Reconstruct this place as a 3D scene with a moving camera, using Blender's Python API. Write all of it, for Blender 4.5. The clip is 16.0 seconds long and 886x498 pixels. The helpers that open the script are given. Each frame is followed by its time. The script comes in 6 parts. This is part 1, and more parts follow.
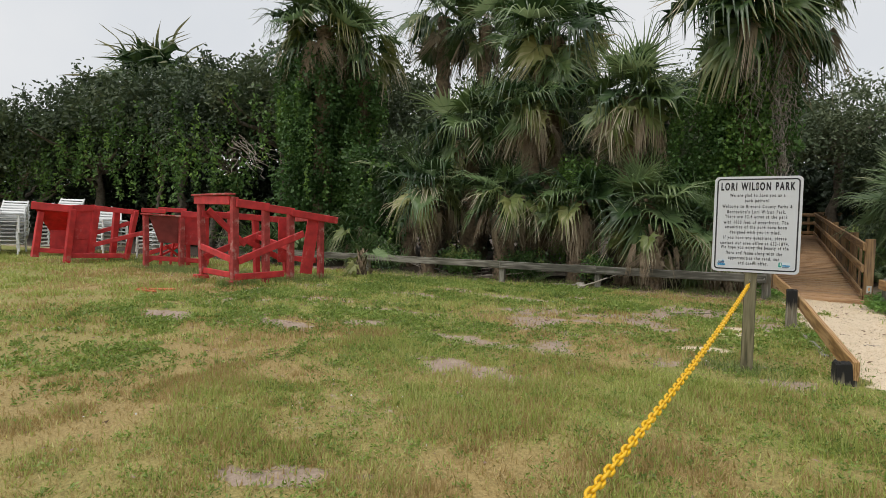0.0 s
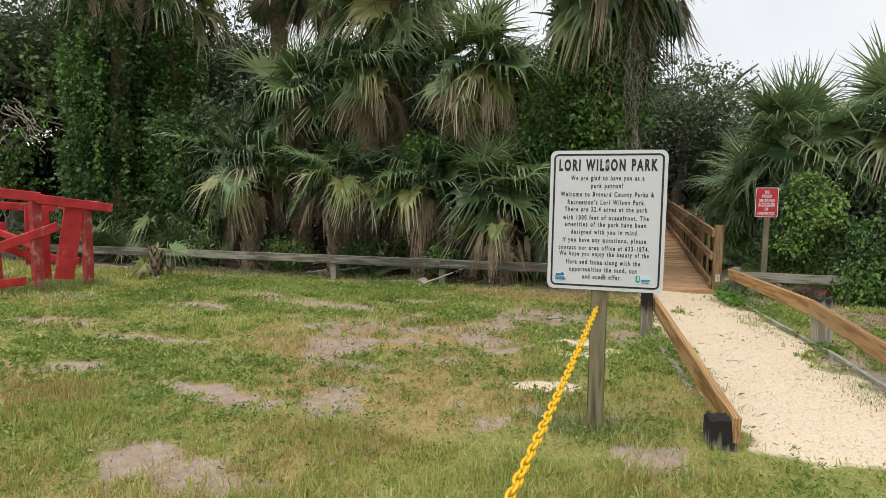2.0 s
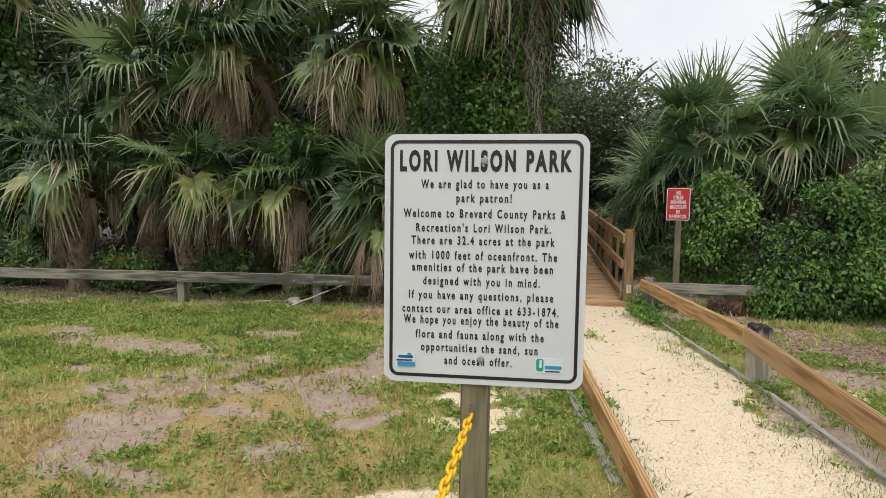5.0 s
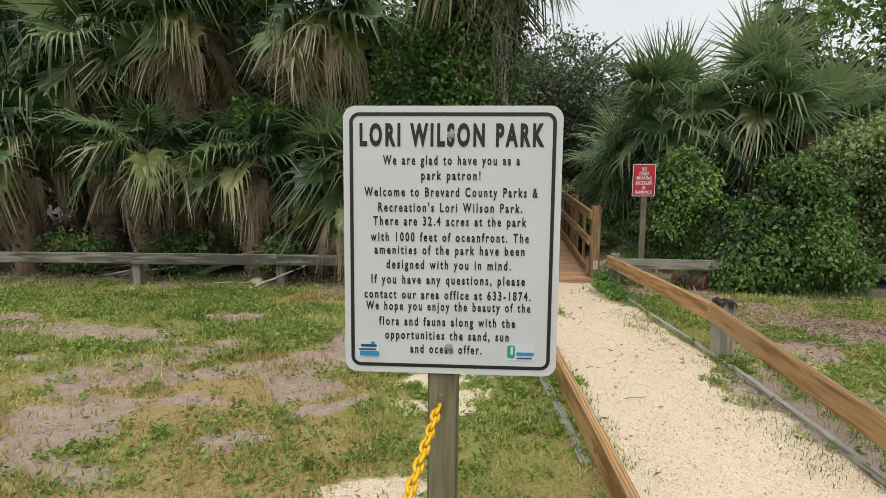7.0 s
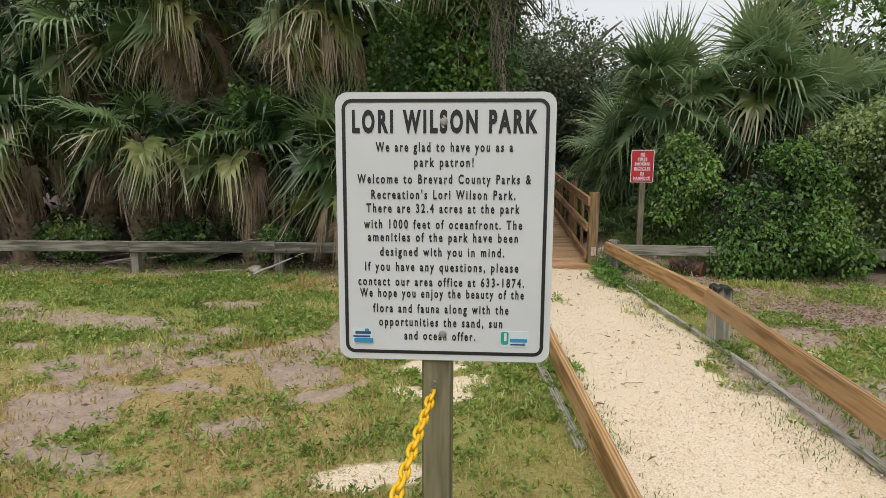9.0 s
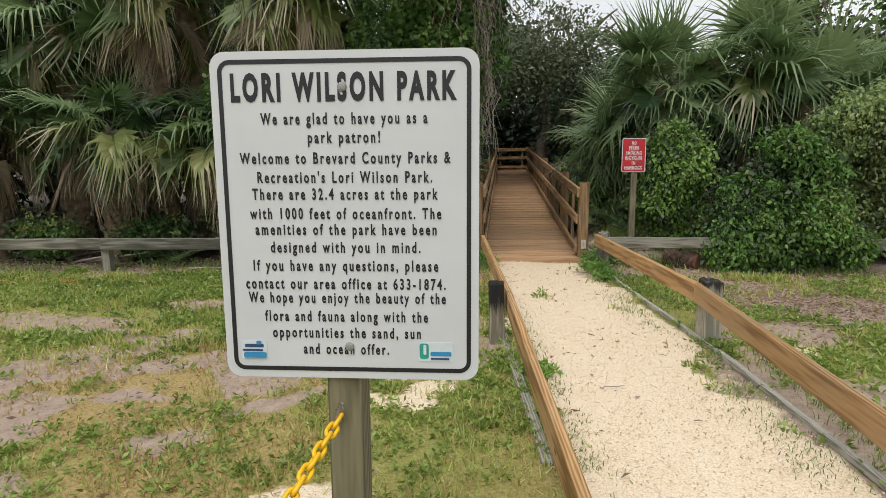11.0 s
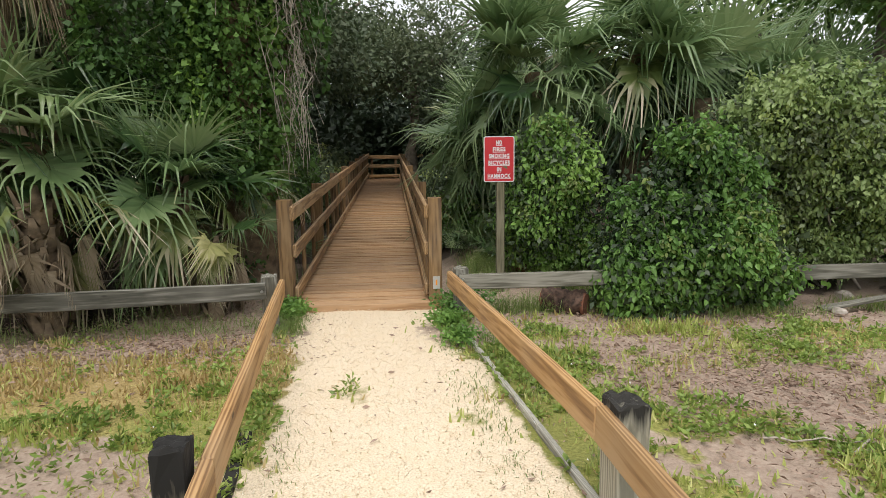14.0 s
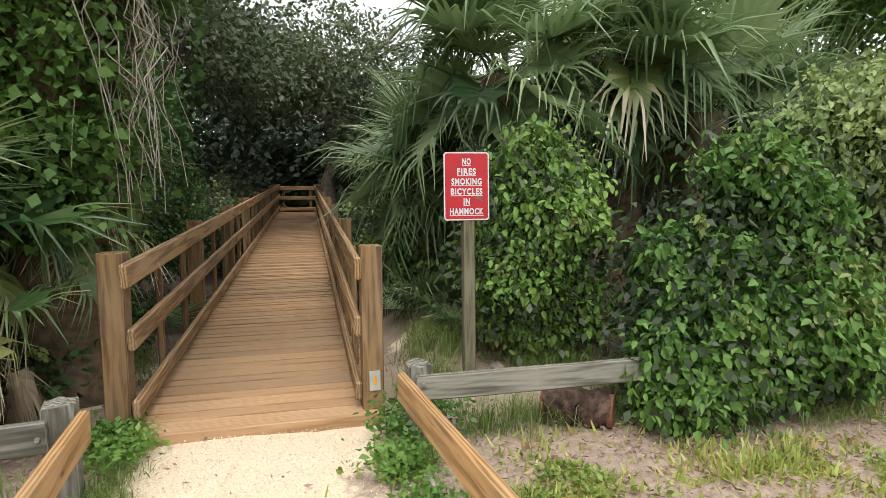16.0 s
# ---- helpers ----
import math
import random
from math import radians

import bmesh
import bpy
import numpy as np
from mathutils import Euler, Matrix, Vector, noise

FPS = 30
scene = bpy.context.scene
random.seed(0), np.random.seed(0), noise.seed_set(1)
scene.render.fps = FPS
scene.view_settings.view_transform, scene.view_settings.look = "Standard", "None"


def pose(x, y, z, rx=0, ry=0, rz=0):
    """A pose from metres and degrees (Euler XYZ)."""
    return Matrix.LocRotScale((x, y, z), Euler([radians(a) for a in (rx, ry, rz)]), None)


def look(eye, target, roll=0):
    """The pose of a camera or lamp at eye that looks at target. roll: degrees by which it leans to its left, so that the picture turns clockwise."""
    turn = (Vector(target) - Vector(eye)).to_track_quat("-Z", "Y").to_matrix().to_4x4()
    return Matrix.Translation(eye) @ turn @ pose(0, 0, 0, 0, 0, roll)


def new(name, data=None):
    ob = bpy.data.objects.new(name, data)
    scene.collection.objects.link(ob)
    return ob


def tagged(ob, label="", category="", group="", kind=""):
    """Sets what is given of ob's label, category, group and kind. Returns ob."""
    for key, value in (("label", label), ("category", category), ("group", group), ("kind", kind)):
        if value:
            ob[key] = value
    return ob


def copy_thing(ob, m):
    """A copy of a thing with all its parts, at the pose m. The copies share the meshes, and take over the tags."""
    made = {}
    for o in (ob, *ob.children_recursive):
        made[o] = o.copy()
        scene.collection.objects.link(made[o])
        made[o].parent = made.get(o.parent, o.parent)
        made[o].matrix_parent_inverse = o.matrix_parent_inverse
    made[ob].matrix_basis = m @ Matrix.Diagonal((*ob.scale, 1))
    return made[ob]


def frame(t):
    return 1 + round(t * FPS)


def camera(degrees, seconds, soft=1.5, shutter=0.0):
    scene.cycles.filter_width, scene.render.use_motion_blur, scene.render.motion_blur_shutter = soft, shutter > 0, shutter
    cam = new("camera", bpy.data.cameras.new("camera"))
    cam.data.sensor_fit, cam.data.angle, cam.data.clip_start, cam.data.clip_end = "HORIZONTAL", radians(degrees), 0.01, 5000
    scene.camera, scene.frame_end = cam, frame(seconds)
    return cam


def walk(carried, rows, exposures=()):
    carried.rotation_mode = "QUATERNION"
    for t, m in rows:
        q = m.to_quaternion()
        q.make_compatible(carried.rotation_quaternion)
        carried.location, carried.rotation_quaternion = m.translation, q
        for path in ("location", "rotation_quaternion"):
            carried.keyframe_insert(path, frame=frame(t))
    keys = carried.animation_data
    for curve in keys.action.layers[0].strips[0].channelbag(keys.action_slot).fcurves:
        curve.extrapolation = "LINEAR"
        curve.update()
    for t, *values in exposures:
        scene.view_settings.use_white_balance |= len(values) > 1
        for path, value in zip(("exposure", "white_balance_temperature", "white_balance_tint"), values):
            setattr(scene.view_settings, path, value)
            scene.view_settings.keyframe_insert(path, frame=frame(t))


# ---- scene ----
cam = camera(76.3, 16.0, 0.7)
PATH = [
    (0, (0.429, 0.391, 1.108), (-0.631, 2.085, 1.027), 1.5),
    (0.5, (0.423, 0.909, 1.113), (-0.523, 2.67, 1.034), 1.5),
    (1, (0.415, 1.403, 1.168), (-0.411, 3.222, 1.08), 1.4),
    (1.5, (0.427, 1.861, 1.227), (-0.32, 3.713, 1.109), 1.3),
    (2, (0.344, 2.303, 1.226), (-0.321, 4.185, 1.089), 1.1),
    (2.5, (0.39, 2.683, 1.243), (-0.197, 4.589, 1.092), 0.9),
    (3, (0.459, 2.987, 1.272), (-0.075, 4.908, 1.118), 0.7),
    (3.5, (0.403, 3.291, 1.29), (-0.08, 5.226, 1.142), 0.7),
    (6, (0.339, 3.9, 1.362), (0.049, 5.873, 1.212), 0.7),
    (6.5, (0.337, 3.913, 1.361), (0.082, 5.89, 1.193), 0.6),
    (7, (0.33, 3.923, 1.348), (0.081, 5.894, 1.124), 0.5),
    (7.5, (0.33, 3.924, 1.343), (0.081, 5.891, 1.081), 0.5),
    (8, (0.328, 3.924, 1.341), (0.079, 5.889, 1.062), 0.5),
    (8.5, (0.329, 3.923, 1.349), (0.09, 5.89, 1.079), 0.4),
    (10.8, (0.519, 4.101, 1.32), (0.225, 6.059, 1.04), -0.5),
    (11, (0.537, 4.238, 1.309), (0.288, 6.202, 1.019), -0.3),
    (11.5, (0.646, 4.531, 1.268), (0.467, 6.499, 0.960), -0.4),
    (12, (0.867, 4.854, 1.300), (0.761, 6.828, 1.001), -0.5),
    (12.5, (1.008, 5.226, 1.296), (0.93, 7.203, 1.006), -0.6),
    (13, (1.081, 5.611, 1.308), (0.997, 7.587, 1.014), -0.6),
    (13.5, (1.169, 6.05, 1.327), (1.181, 8.023, 1.001), -0.6),
    (14, (1.186, 6.61, 1.303), (1.32, 8.588, 1.04), -0.7),
    (14.5, (1.258, 7.103, 1.336), (1.523, 9.076, 1.14), -0.7),
    (15, (1.22, 7.603, 1.327), (1.564, 9.566, 1.154), -0.8),
    (15.5, (1.204, 8.099, 1.31), (1.583, 10.056, 1.148), -0.7),
    (16, (1.181, 8.659, 1.318), (1.605, 10.607, 1.165), -0.7),
]
walk(cam, [(t, look(eye, target, roll)) for t, eye, target, roll in PATH],
     [(0, -0.05), (1, 0.15), (2, 0.2), (3.5, 0.3), (6, 0.1), (8.5, 0.05), (11, 0.15), (12.5, 0.2), (14, 0.45), (16, 0.75)])

# ---- world and light: a bright overcast sky ----
world = bpy.data.worlds.new("overcast_sky")
scene.world = world
world.use_nodes = True
wn, wl = world.node_tree.nodes, world.node_tree.links
SUN_EL, SUN_ROT = 65.0, 200.0
sky = wn.new("ShaderNodeTexSky")
sky.sky_type, sky.sun_disc = "NISHITA", False
sky.sun_elevation, sky.sun_rotation = radians(SUN_EL), radians(SUN_ROT)
sky_dim = wn.new("ShaderNodeVectorMath")
sky_dim.operation = "SCALE"
sky_dim.inputs["Scale"].default_value = 0.10
cloud_co = wn.new("ShaderNodeTexCoord")
cloud = wn.new("ShaderNodeTexNoise")
cloud.inputs["Scale"].default_value, cloud.inputs["Detail"].default_value = 2.6, 6.0
cloud_ramp = wn.new("ShaderNodeValToRGB")
cloud_ramp.color_ramp.elements[0].position, cloud_ramp.color_ramp.elements[0].color = 0.3, (0.84, 0.87, 0.91, 1)
cloud_ramp.color_ramp.elements[1].position, cloud_ramp.color_ramp.elements[1].color = 0.7, (1.0, 1.0, 1.0, 1)
sky_mix = wn.new("ShaderNodeMix")
sky_mix.data_type = "RGBA"
sky_mix.inputs["Factor"].default_value = 0.93
wl.new(sky.outputs[0], sky_dim.inputs[0])
wl.new(cloud_co.outputs["Generated"], cloud.inputs["Vector"])
wl.new(cloud.outputs["Fac"], cloud_ramp.inputs["Fac"])
wl.new(sky_dim.outputs[0], sky_mix.inputs["A"])
wl.new(cloud_ramp.outputs["Color"], sky_mix.inputs["B"])
wl.new(sky_mix.outputs["Result"], wn["Background"].inputs["Color"])
wn["Background"].inputs["Strength"].default_value = 0.9

sun_data = bpy.data.lights.new("sun", "SUN")
sun_data.energy, sun_data.angle, sun_data.color = 2.1, radians(50), (1.0, 0.96, 0.9)
sun = new("sun", sun_data)
sun_az = radians(SUN_ROT)
sun_dir = Vector((math.sin(sun_az) * math.cos(radians(SUN_EL)), math.cos(sun_az) * math.cos(radians(SUN_EL)), math.sin(radians(SUN_EL))))
sun.matrix_world = look(sun_dir * 60, (0, 0, 0))
scene.view_settings.exposure = 0.0


# ---- materials ----
def material(name, rough=0.8, metal=0.0):
    m = bpy.data.materials.new(name)
    m.use_nodes = True
    nt = m.node_tree
    b = nt.nodes["Principled BSDF"]
    b.inputs["Roughness"].default_value, b.inputs["Metallic"].default_value = rough, metal
    return m, nt, b


def node(nt, kind, **inputs):
    n = nt.nodes.new(kind)
    for k, v in inputs.items():
        n.inputs[k.replace("_", " ")].default_value = v
    return n


def ramp(nt, src, stops):
    r = nt.nodes.new("ShaderNodeValToRGB")
    while len(r.color_ramp.elements) < len(stops):
        r.color_ramp.elements.new(0.5)
    for e, (p, c) in zip(r.color_ramp.elements, stops):
        e.position = p
        e.color = (*c, 1) if len(c) == 3 else c
    nt.links.new(src, r.inputs["Fac"])
    return r.outputs["Color"]


def mixc(nt, fac, a, b, mode="MIX"):
    n = nt.nodes.new("ShaderNodeMix")
    n.data_type, n.blend_type = "RGBA", mode
    for key, v in (("Factor", fac), ("A", a), ("B", b)):
        if isinstance(v, (int, float)):
            n.inputs[key].default_value = v
        elif isinstance(v, tuple):
            n.inputs[key].default_value = (*v, 1)
        else:
            nt.links.new(v, n.inputs[key])
    return n.outputs["Result"]


def bump(nt, b, height, strength=0.3, distance=0.01):
    n = node(nt, "ShaderNodeBump", Strength=strength, Distance=distance)
    nt.links.new(height, n.inputs["Height"])
    nt.links.new(n.outputs["Normal"], b.inputs["Normal"])


def wood(name, dark, mid, light, rough=0.75, grey=0.0, stain=None, scale=1.0, contrast=1.0):
    """Sawn timber with grain along the board's own x, knots and, if asked, a weathered stain."""
    m, nt, b = material(name, rough)
    co = node(nt, "ShaderNodeTexCoord")
    info = node(nt, "ShaderNodeObjectInfo")
    shift = nt.nodes.new("ShaderNodeVectorMath")
    shift.operation = "MULTIPLY_ADD"
    comb = node(nt, "ShaderNodeCombineXYZ")
    for k in ("X", "Y", "Z"):
        nt.links.new(info.outputs["Random"], comb.inputs[k])
    nt.links.new(comb.outputs[0], shift.inputs[0])
    shift.inputs[1].default_value = (37, 11, 17)
    nt.links.new(co.outputs["Object"], shift.inputs[2])
    mp = node(nt, "ShaderNodeMapping")
    mp.inputs["Scale"].default_value = (1.3 * scale, 16 * scale, 16 * scale)
    nt.links.new(shift.outputs[0], mp.inputs["Vector"])
    grain = node(nt, "ShaderNodeTexNoise", Scale=1.6, Detail=5.0, Distortion=1.6)
    nt.links.new(mp.outputs[0], grain.inputs["Vector"])
    wave = node(nt, "ShaderNodeTexWave", Scale=1.3, Distortion=7.0, Detail=3.0)
    wave.bands_direction = "Y"
    nt.links.new(mp.outputs[0], wave.inputs["Vector"])
    both = mixc(nt, 0.45, grain.outputs["Fac"], wave.outputs["Fac"])
    lo, hi = 0.5 - 0.25 / contrast, 0.5 + 0.25 / contrast
    col = ramp(nt, both, [(lo, dark), (0.5, mid), (hi, light)])
    blotch = node(nt, "ShaderNodeTexNoise", Scale=2.2, Detail=4.0)
    nt.links.new(shift.outputs[0], blotch.inputs["Vector"])
    fac = ramp(nt, blotch.outputs["Fac"], [(0.45, (0, 0, 0)), (0.75, (1, 1, 1))])
    grey_part = nt.nodes.new("ShaderNodeMath")
    grey_part.operation = "MULTIPLY"
    grey_part.inputs[1].default_value = grey
    nt.links.new(fac, grey_part.inputs[0])
    col = mixc(nt, grey_part.outputs[0], col, (0.31, 0.29, 0.25))
    tone = ramp(nt, info.outputs["Random"], [(0.0, (0.78, 0.78, 0.78)), (1.0, (1.12, 1.10, 1.06))])
    col = mixc(nt, 1.0, col, tone, "MULTIPLY")
    vor = node(nt, "ShaderNodeTexVoronoi", Scale=2.6)
    kmap = node(nt, "ShaderNodeMapping")
    kmap.inputs["Scale"].default_value = (0.8, 2.0, 2.0)
    nt.links.new(shift.outputs[0], kmap.inputs["Vector"])
    nt.links.new(kmap.outputs[0], vor.inputs["Vector"])
    knot = ramp(nt, vor.outputs["Distance"], [(0.03, (1, 1, 1)), (0.075, (0, 0, 0))])
    col = mixc(nt, knot, col, tuple(c * 0.35 for c in dark))
    if stain:
        colour, z0, z1 = stain
        sep = node(nt, "ShaderNodeSeparateXYZ")
        nt.links.new(co.outputs["Object"], sep.inputs[0])
        rng = nt.nodes.new("ShaderNodeMapRange")
        rng.inputs["From Min"].default_value, rng.inputs["From Max"].default_value = z0, z1
        nt.links.new(sep.outputs["X"], rng.inputs["Value"])
        streak = nt.nodes.new("ShaderNodeMath")
        streak.operation = "MULTIPLY_ADD"
        nt.links.new(grain.outputs["Fac"], streak.inputs[0])
        streak.inputs[1].default_value = 0.9
        nt.links.new(rng.outputs[0], streak.inputs[2])
        f = ramp(nt, streak.outputs[0], [(0.75, (0, 0, 0)), (1.1, (1, 1, 1))])
        col = mixc(nt, f, col, colour)
    nt.links.new(col, b.inputs["Base Color"])
    bump(nt, b, both, 0.35, 0.004)
    return m


M_DECK = wood("deck_pine", (0.29, 0.165, 0.08), (0.41, 0.25, 0.13), (0.50, 0.325, 0.185), 0.7, 0.2, contrast=0.8)
M_RAIL = wood("treated_pine", (0.155, 0.085, 0.034), (0.31, 0.185, 0.082), (0.43, 0.285, 0.145), 0.72, 0.25, contrast=0.95)
M_KERB = wood("honey_pine", (0.19, 0.095, 0.032), (0.36, 0.205, 0.08), (0.47, 0.295, 0.14), 0.68, 0.18, contrast=0.9)
M_POST = wood("brown_post_pine", (0.075, 0.040, 0.016), (0.165, 0.095, 0.038), (0.245, 0.150, 0.065), 0.8, 0.2, contrast=1.0)
M_GREY = wood("weathered_pine", (0.055, 0.053, 0.040), (0.135, 0.130, 0.105), (0.27, 0.262, 0.23), 0.9, 0.35, contrast=0.85)
M_SIGNPOST = wood("green_treated_post", (0.055, 0.050, 0.026), (0.120, 0.108, 0.060), (0.20, 0.18, 0.11), 0.85, 0.2, contrast=0.95)
M_STUMP = wood("charred_post", (0.16, 0.14, 0.10), (0.27, 0.24, 0.18), (0.36, 0.33, 0.26), 0.9, 0.4, ((0.012, 0.011, 0.010), 0.30, 0.66))
M_CHAR = wood("charred_stump", (0.16, 0.14, 0.10), (0.27, 0.24, 0.18), (0.36, 0.33, 0.26), 0.9, 0.4, ((0.012, 0.011, 0.010), 0.10, 0.42))
M_STUMP_PALE = wood("pale_post", (0.20, 0.19, 0.15), (0.33, 0.31, 0.25), (0.43, 0.41, 0.34), 0.9, 0.4, ((0.02, 0.018, 0.015), 0.50, 0.74))
M_ENDGRAIN = wood("split_end_grain", (0.20, 0.19, 0.17), (0.34, 0.33, 0.29), (0.46, 0.45, 0.40), 0.95, 0.3, scale=2.5)


def plain(name, colour, rough=0.6, metal=0.0, var=0.15, scale=8.0, relief=0.0, dirt=None):
    m, nt, b = material(name, rough, metal)
    co = node(nt, "ShaderNodeTexCoord")
    n1 = node(nt, "ShaderNodeTexNoise", Scale=scale, Detail=6.0)
    nt.links.new(co.outputs["Object"], n1.inputs["Vector"])
    lo, hi = tuple(c * (1 - var) for c in colour), tuple(min(1, c * (1 + var)) for c in colour)
    col = ramp(nt, n1.outputs["Fac"], [(0.3, lo), (0.7, hi)])
    if dirt:
        n2 = node(nt, "ShaderNodeTexNoise", Scale=scale * 0.5, Detail=8.0, Roughness=0.7)
        nt.links.new(co.outputs["Object"], n2.inputs["Vector"])
        f = ramp(nt, n2.outputs["Fac"], [(dirt[1], (0, 0, 0)), (dirt[1] + 0.14, (1, 1, 1))])
        col = mixc(nt, f, col, dirt[0])
    nt.links.new(col, b.inputs["Base Color"])
    if relief:
        bump(nt, b, n1.outputs["Fac"], relief, 0.01)
    return m


M_WHITE = plain("white_sign_paint", (0.60, 0.62, 0.65), 0.45, 0, 0.04, 5, 0, ((0.53, 0.53, 0.51), 0.66))
M_BLACK = plain("black_sign_paint", (0.012, 0.012, 0.016), 0.5, 0, 0.2)
M_REDSIGN = plain("red_sign_paint", (0.42, 0.012, 0.02), 0.45, 0, 0.12)
M_STEEL = plain("galvanised_steel", (0.5, 0.5, 0.5), 0.4, 0.9, 0.15, 40)
M_BOLT = plain("dull_zinc_bolt", (0.30, 0.30, 0.29), 0.7, 0.4, 0.2, 40)
M_CHAIN = plain("yellow_plastic", (0.80, 0.47, 0.012), 0.42, 0, 0.12, 20)
M_REDWOOD = plain("chipped_red_paint", (0.50, 0.030, 0.032), 0.62, 0, 0.28, 6, 0.3, ((0.40, 0.27, 0.23), 0.60))
M_REDEDGE = plain("worn_red_edge", (0.36, 0.045, 0.042), 0.8, 0, 0.35, 9, 0.3, ((0.44, 0.31, 0.27), 0.54))
M_REDPALE = plain("faded_red_paint", (0.36, 0.10, 0.095), 0.75, 0, 0.25, 5, 0.2, ((0.36, 0.24, 0.21), 0.58))
M_PLASTIC = plain("white_plastic", (0.72, 0.73, 0.72), 0.5, 0, 0.06, 3, 0, ((0.50, 0.50, 0.46), 0.64))
M_TEAL = plain("teal_plastic", (0.03, 0.33, 0.34), 0.5)
M_BLUE = plain("blue_sticker", (0.03, 0.25, 0.50), 0.5)
M_GREEN = plain("green_sticker", (0.02, 0.32, 0.25), 0.5)
M_PALEBLUE = plain("pale_sticker", (0.62, 0.70, 0.74), 0.5)
M_ORANGE = plain("orange_marker", (0.85, 0.32, 0.01), 0.5)
M_ALU = plain("dull_aluminium", (0.55, 0.55, 0.53), 0.5, 0.5)
M_BARK = plain("grey_bark", (0.16, 0.135, 0.105), 0.95, 0, 0.5, 9, 0.9)
M_LOG = plain("rotting_log_bark", (0.075, 0.045, 0.032), 0.95, 0, 0.75, 22, 1.0, ((0.16, 0.12, 0.09), 0.60))
M_LOGEND = plain("log_heartwood", (0.20, 0.085, 0.05), 0.9, 0, 0.4, 20, 0.5)
M_PALMBARK = plain("palm_trunk_fibre", (0.17, 0.125, 0.08), 0.95, 0, 0.5, 12, 0.9)
M_TWIG = plain("dry_vine_stem", (0.33, 0.29, 0.245), 0.9, 0, 0.35, 10)
M_ROCK = plain("pale_debris", (0.34, 0.30, 0.26), 0.9, 0, 0.3, 10, 0.6)
M_PETIOLE = plain("frond_stalk", (0.12, 0.17, 0.05), 0.5, 0, 0.25, 6)


def leaf(name, stops, rough=0.5, trans=0.25, tip=None, strips=False, vary=0.55):
    """Foliage that varies leaf by leaf and across the plant, with light passing through."""
    m, nt, b = material(name, rough)
    geo = node(nt, "ShaderNodeNewGeometry")
    info = node(nt, "ShaderNodeObjectInfo")
    co = node(nt, "ShaderNodeTexCoord")
    single = geo.outputs["Random Per Island"]
    if strips:
        tone = node(nt, "ShaderNodeAttribute")
        tone.attribute_name = "strip_tone"
        single = tone.outputs["Fac"]
    n1 = node(nt, "ShaderNodeTexNoise", Scale=0.9, Detail=3.0)
    nt.links.new(geo.outputs["Position"], n1.inputs["Vector"])
    add = nt.nodes.new("ShaderNodeMath")
    add.operation = "MULTIPLY_ADD"
    nt.links.new(single, add.inputs[0])
    add.inputs[1].default_value = vary
    nt.links.new(info.outputs["Random"], add.inputs[2])
    mul = nt.nodes.new("ShaderNodeMath")
    mul.operation = "MULTIPLY_ADD"
    nt.links.new(add.outputs[0], mul.inputs[0])
    mul.inputs[1].default_value = 0.42
    sub = nt.nodes.new("ShaderNodeMath")
    sub.operation = "MULTIPLY_ADD"
    nt.links.new(n1.outputs["Fac"], sub.inputs[0])
    sub.inputs[1].default_value, sub.inputs[2].default_value = 0.9, -0.28
    nt.links.new(sub.outputs[0], mul.inputs[2])
    col = ramp(nt, mul.outputs[0], stops)
    if tip:
        far_end = nt.nodes.new("ShaderNodeVectorMath")
        far_end.operation = "LENGTH"
        nt.links.new(co.outputs["Object"], far_end.inputs[0])
        reach = nt.nodes.new("ShaderNodeMath")
        reach.operation = "MULTIPLY_ADD"
        nt.links.new(single, reach.inputs[0])
        reach.inputs[1].default_value = 0.45
        nt.links.new(far_end.outputs["Value"], reach.inputs[2])
        f = ramp(nt, reach.outputs[0], [(tip[1], (0, 0, 0)), (tip[2], (1, 1, 1))])
        far_scale = nt.nodes.new("ShaderNodeMath")
        far_scale.operation = "MULTIPLY"
        far_scale.inputs[1].default_value = 0.5
        nt.links.new(reach.outputs[0], far_scale.inputs[0])
        nt.links.new(far_scale.outputs[0], f.node.inputs["Fac"])
        col = mixc(nt, f, col, tip[0])
    nt.links.new(col, b.inputs["Base Color"])
    tr = node(nt, "ShaderNodeBsdfTranslucent")
    nt.links.new(col, tr.inputs["Color"])
    mix = node(nt, "ShaderNodeMixShader", Fac=trans)
    nt.links.new(b.outputs[0], mix.inputs[1])
    nt.links.new(tr.outputs[0], mix.inputs[2])
    nt.links.new(mix.outputs[0], nt.nodes["Material Output"].inputs["Surface"])
    return m


M_FROND = leaf("palm_frond_green", [(0.15, (0.012, 0.032, 0.011)), (0.42, (0.040, 0.082, 0.026)), (0.72, (0.115, 0.175, 0.06)), (1.0, (0.28, 0.33, 0.15))], 0.33, 0.2, ((0.30, 0.29, 0.16), 0.80, 1.0), True)
# brighter frond green: young leaves, and palms painted as lit by open sky
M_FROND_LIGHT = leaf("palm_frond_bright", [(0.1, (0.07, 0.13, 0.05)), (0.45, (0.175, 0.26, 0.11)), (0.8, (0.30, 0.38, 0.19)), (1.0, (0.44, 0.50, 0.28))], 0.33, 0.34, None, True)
M_FROND_DEAD = leaf("palm_frond_dead", [(0.1, (0.12, 0.085, 0.055)), (0.5, (0.26, 0.20, 0.13)), (0.85, (0.42, 0.35, 0.25)), (1.0, (0.54, 0.48, 0.38))], 0.8, 0.2, None, True)
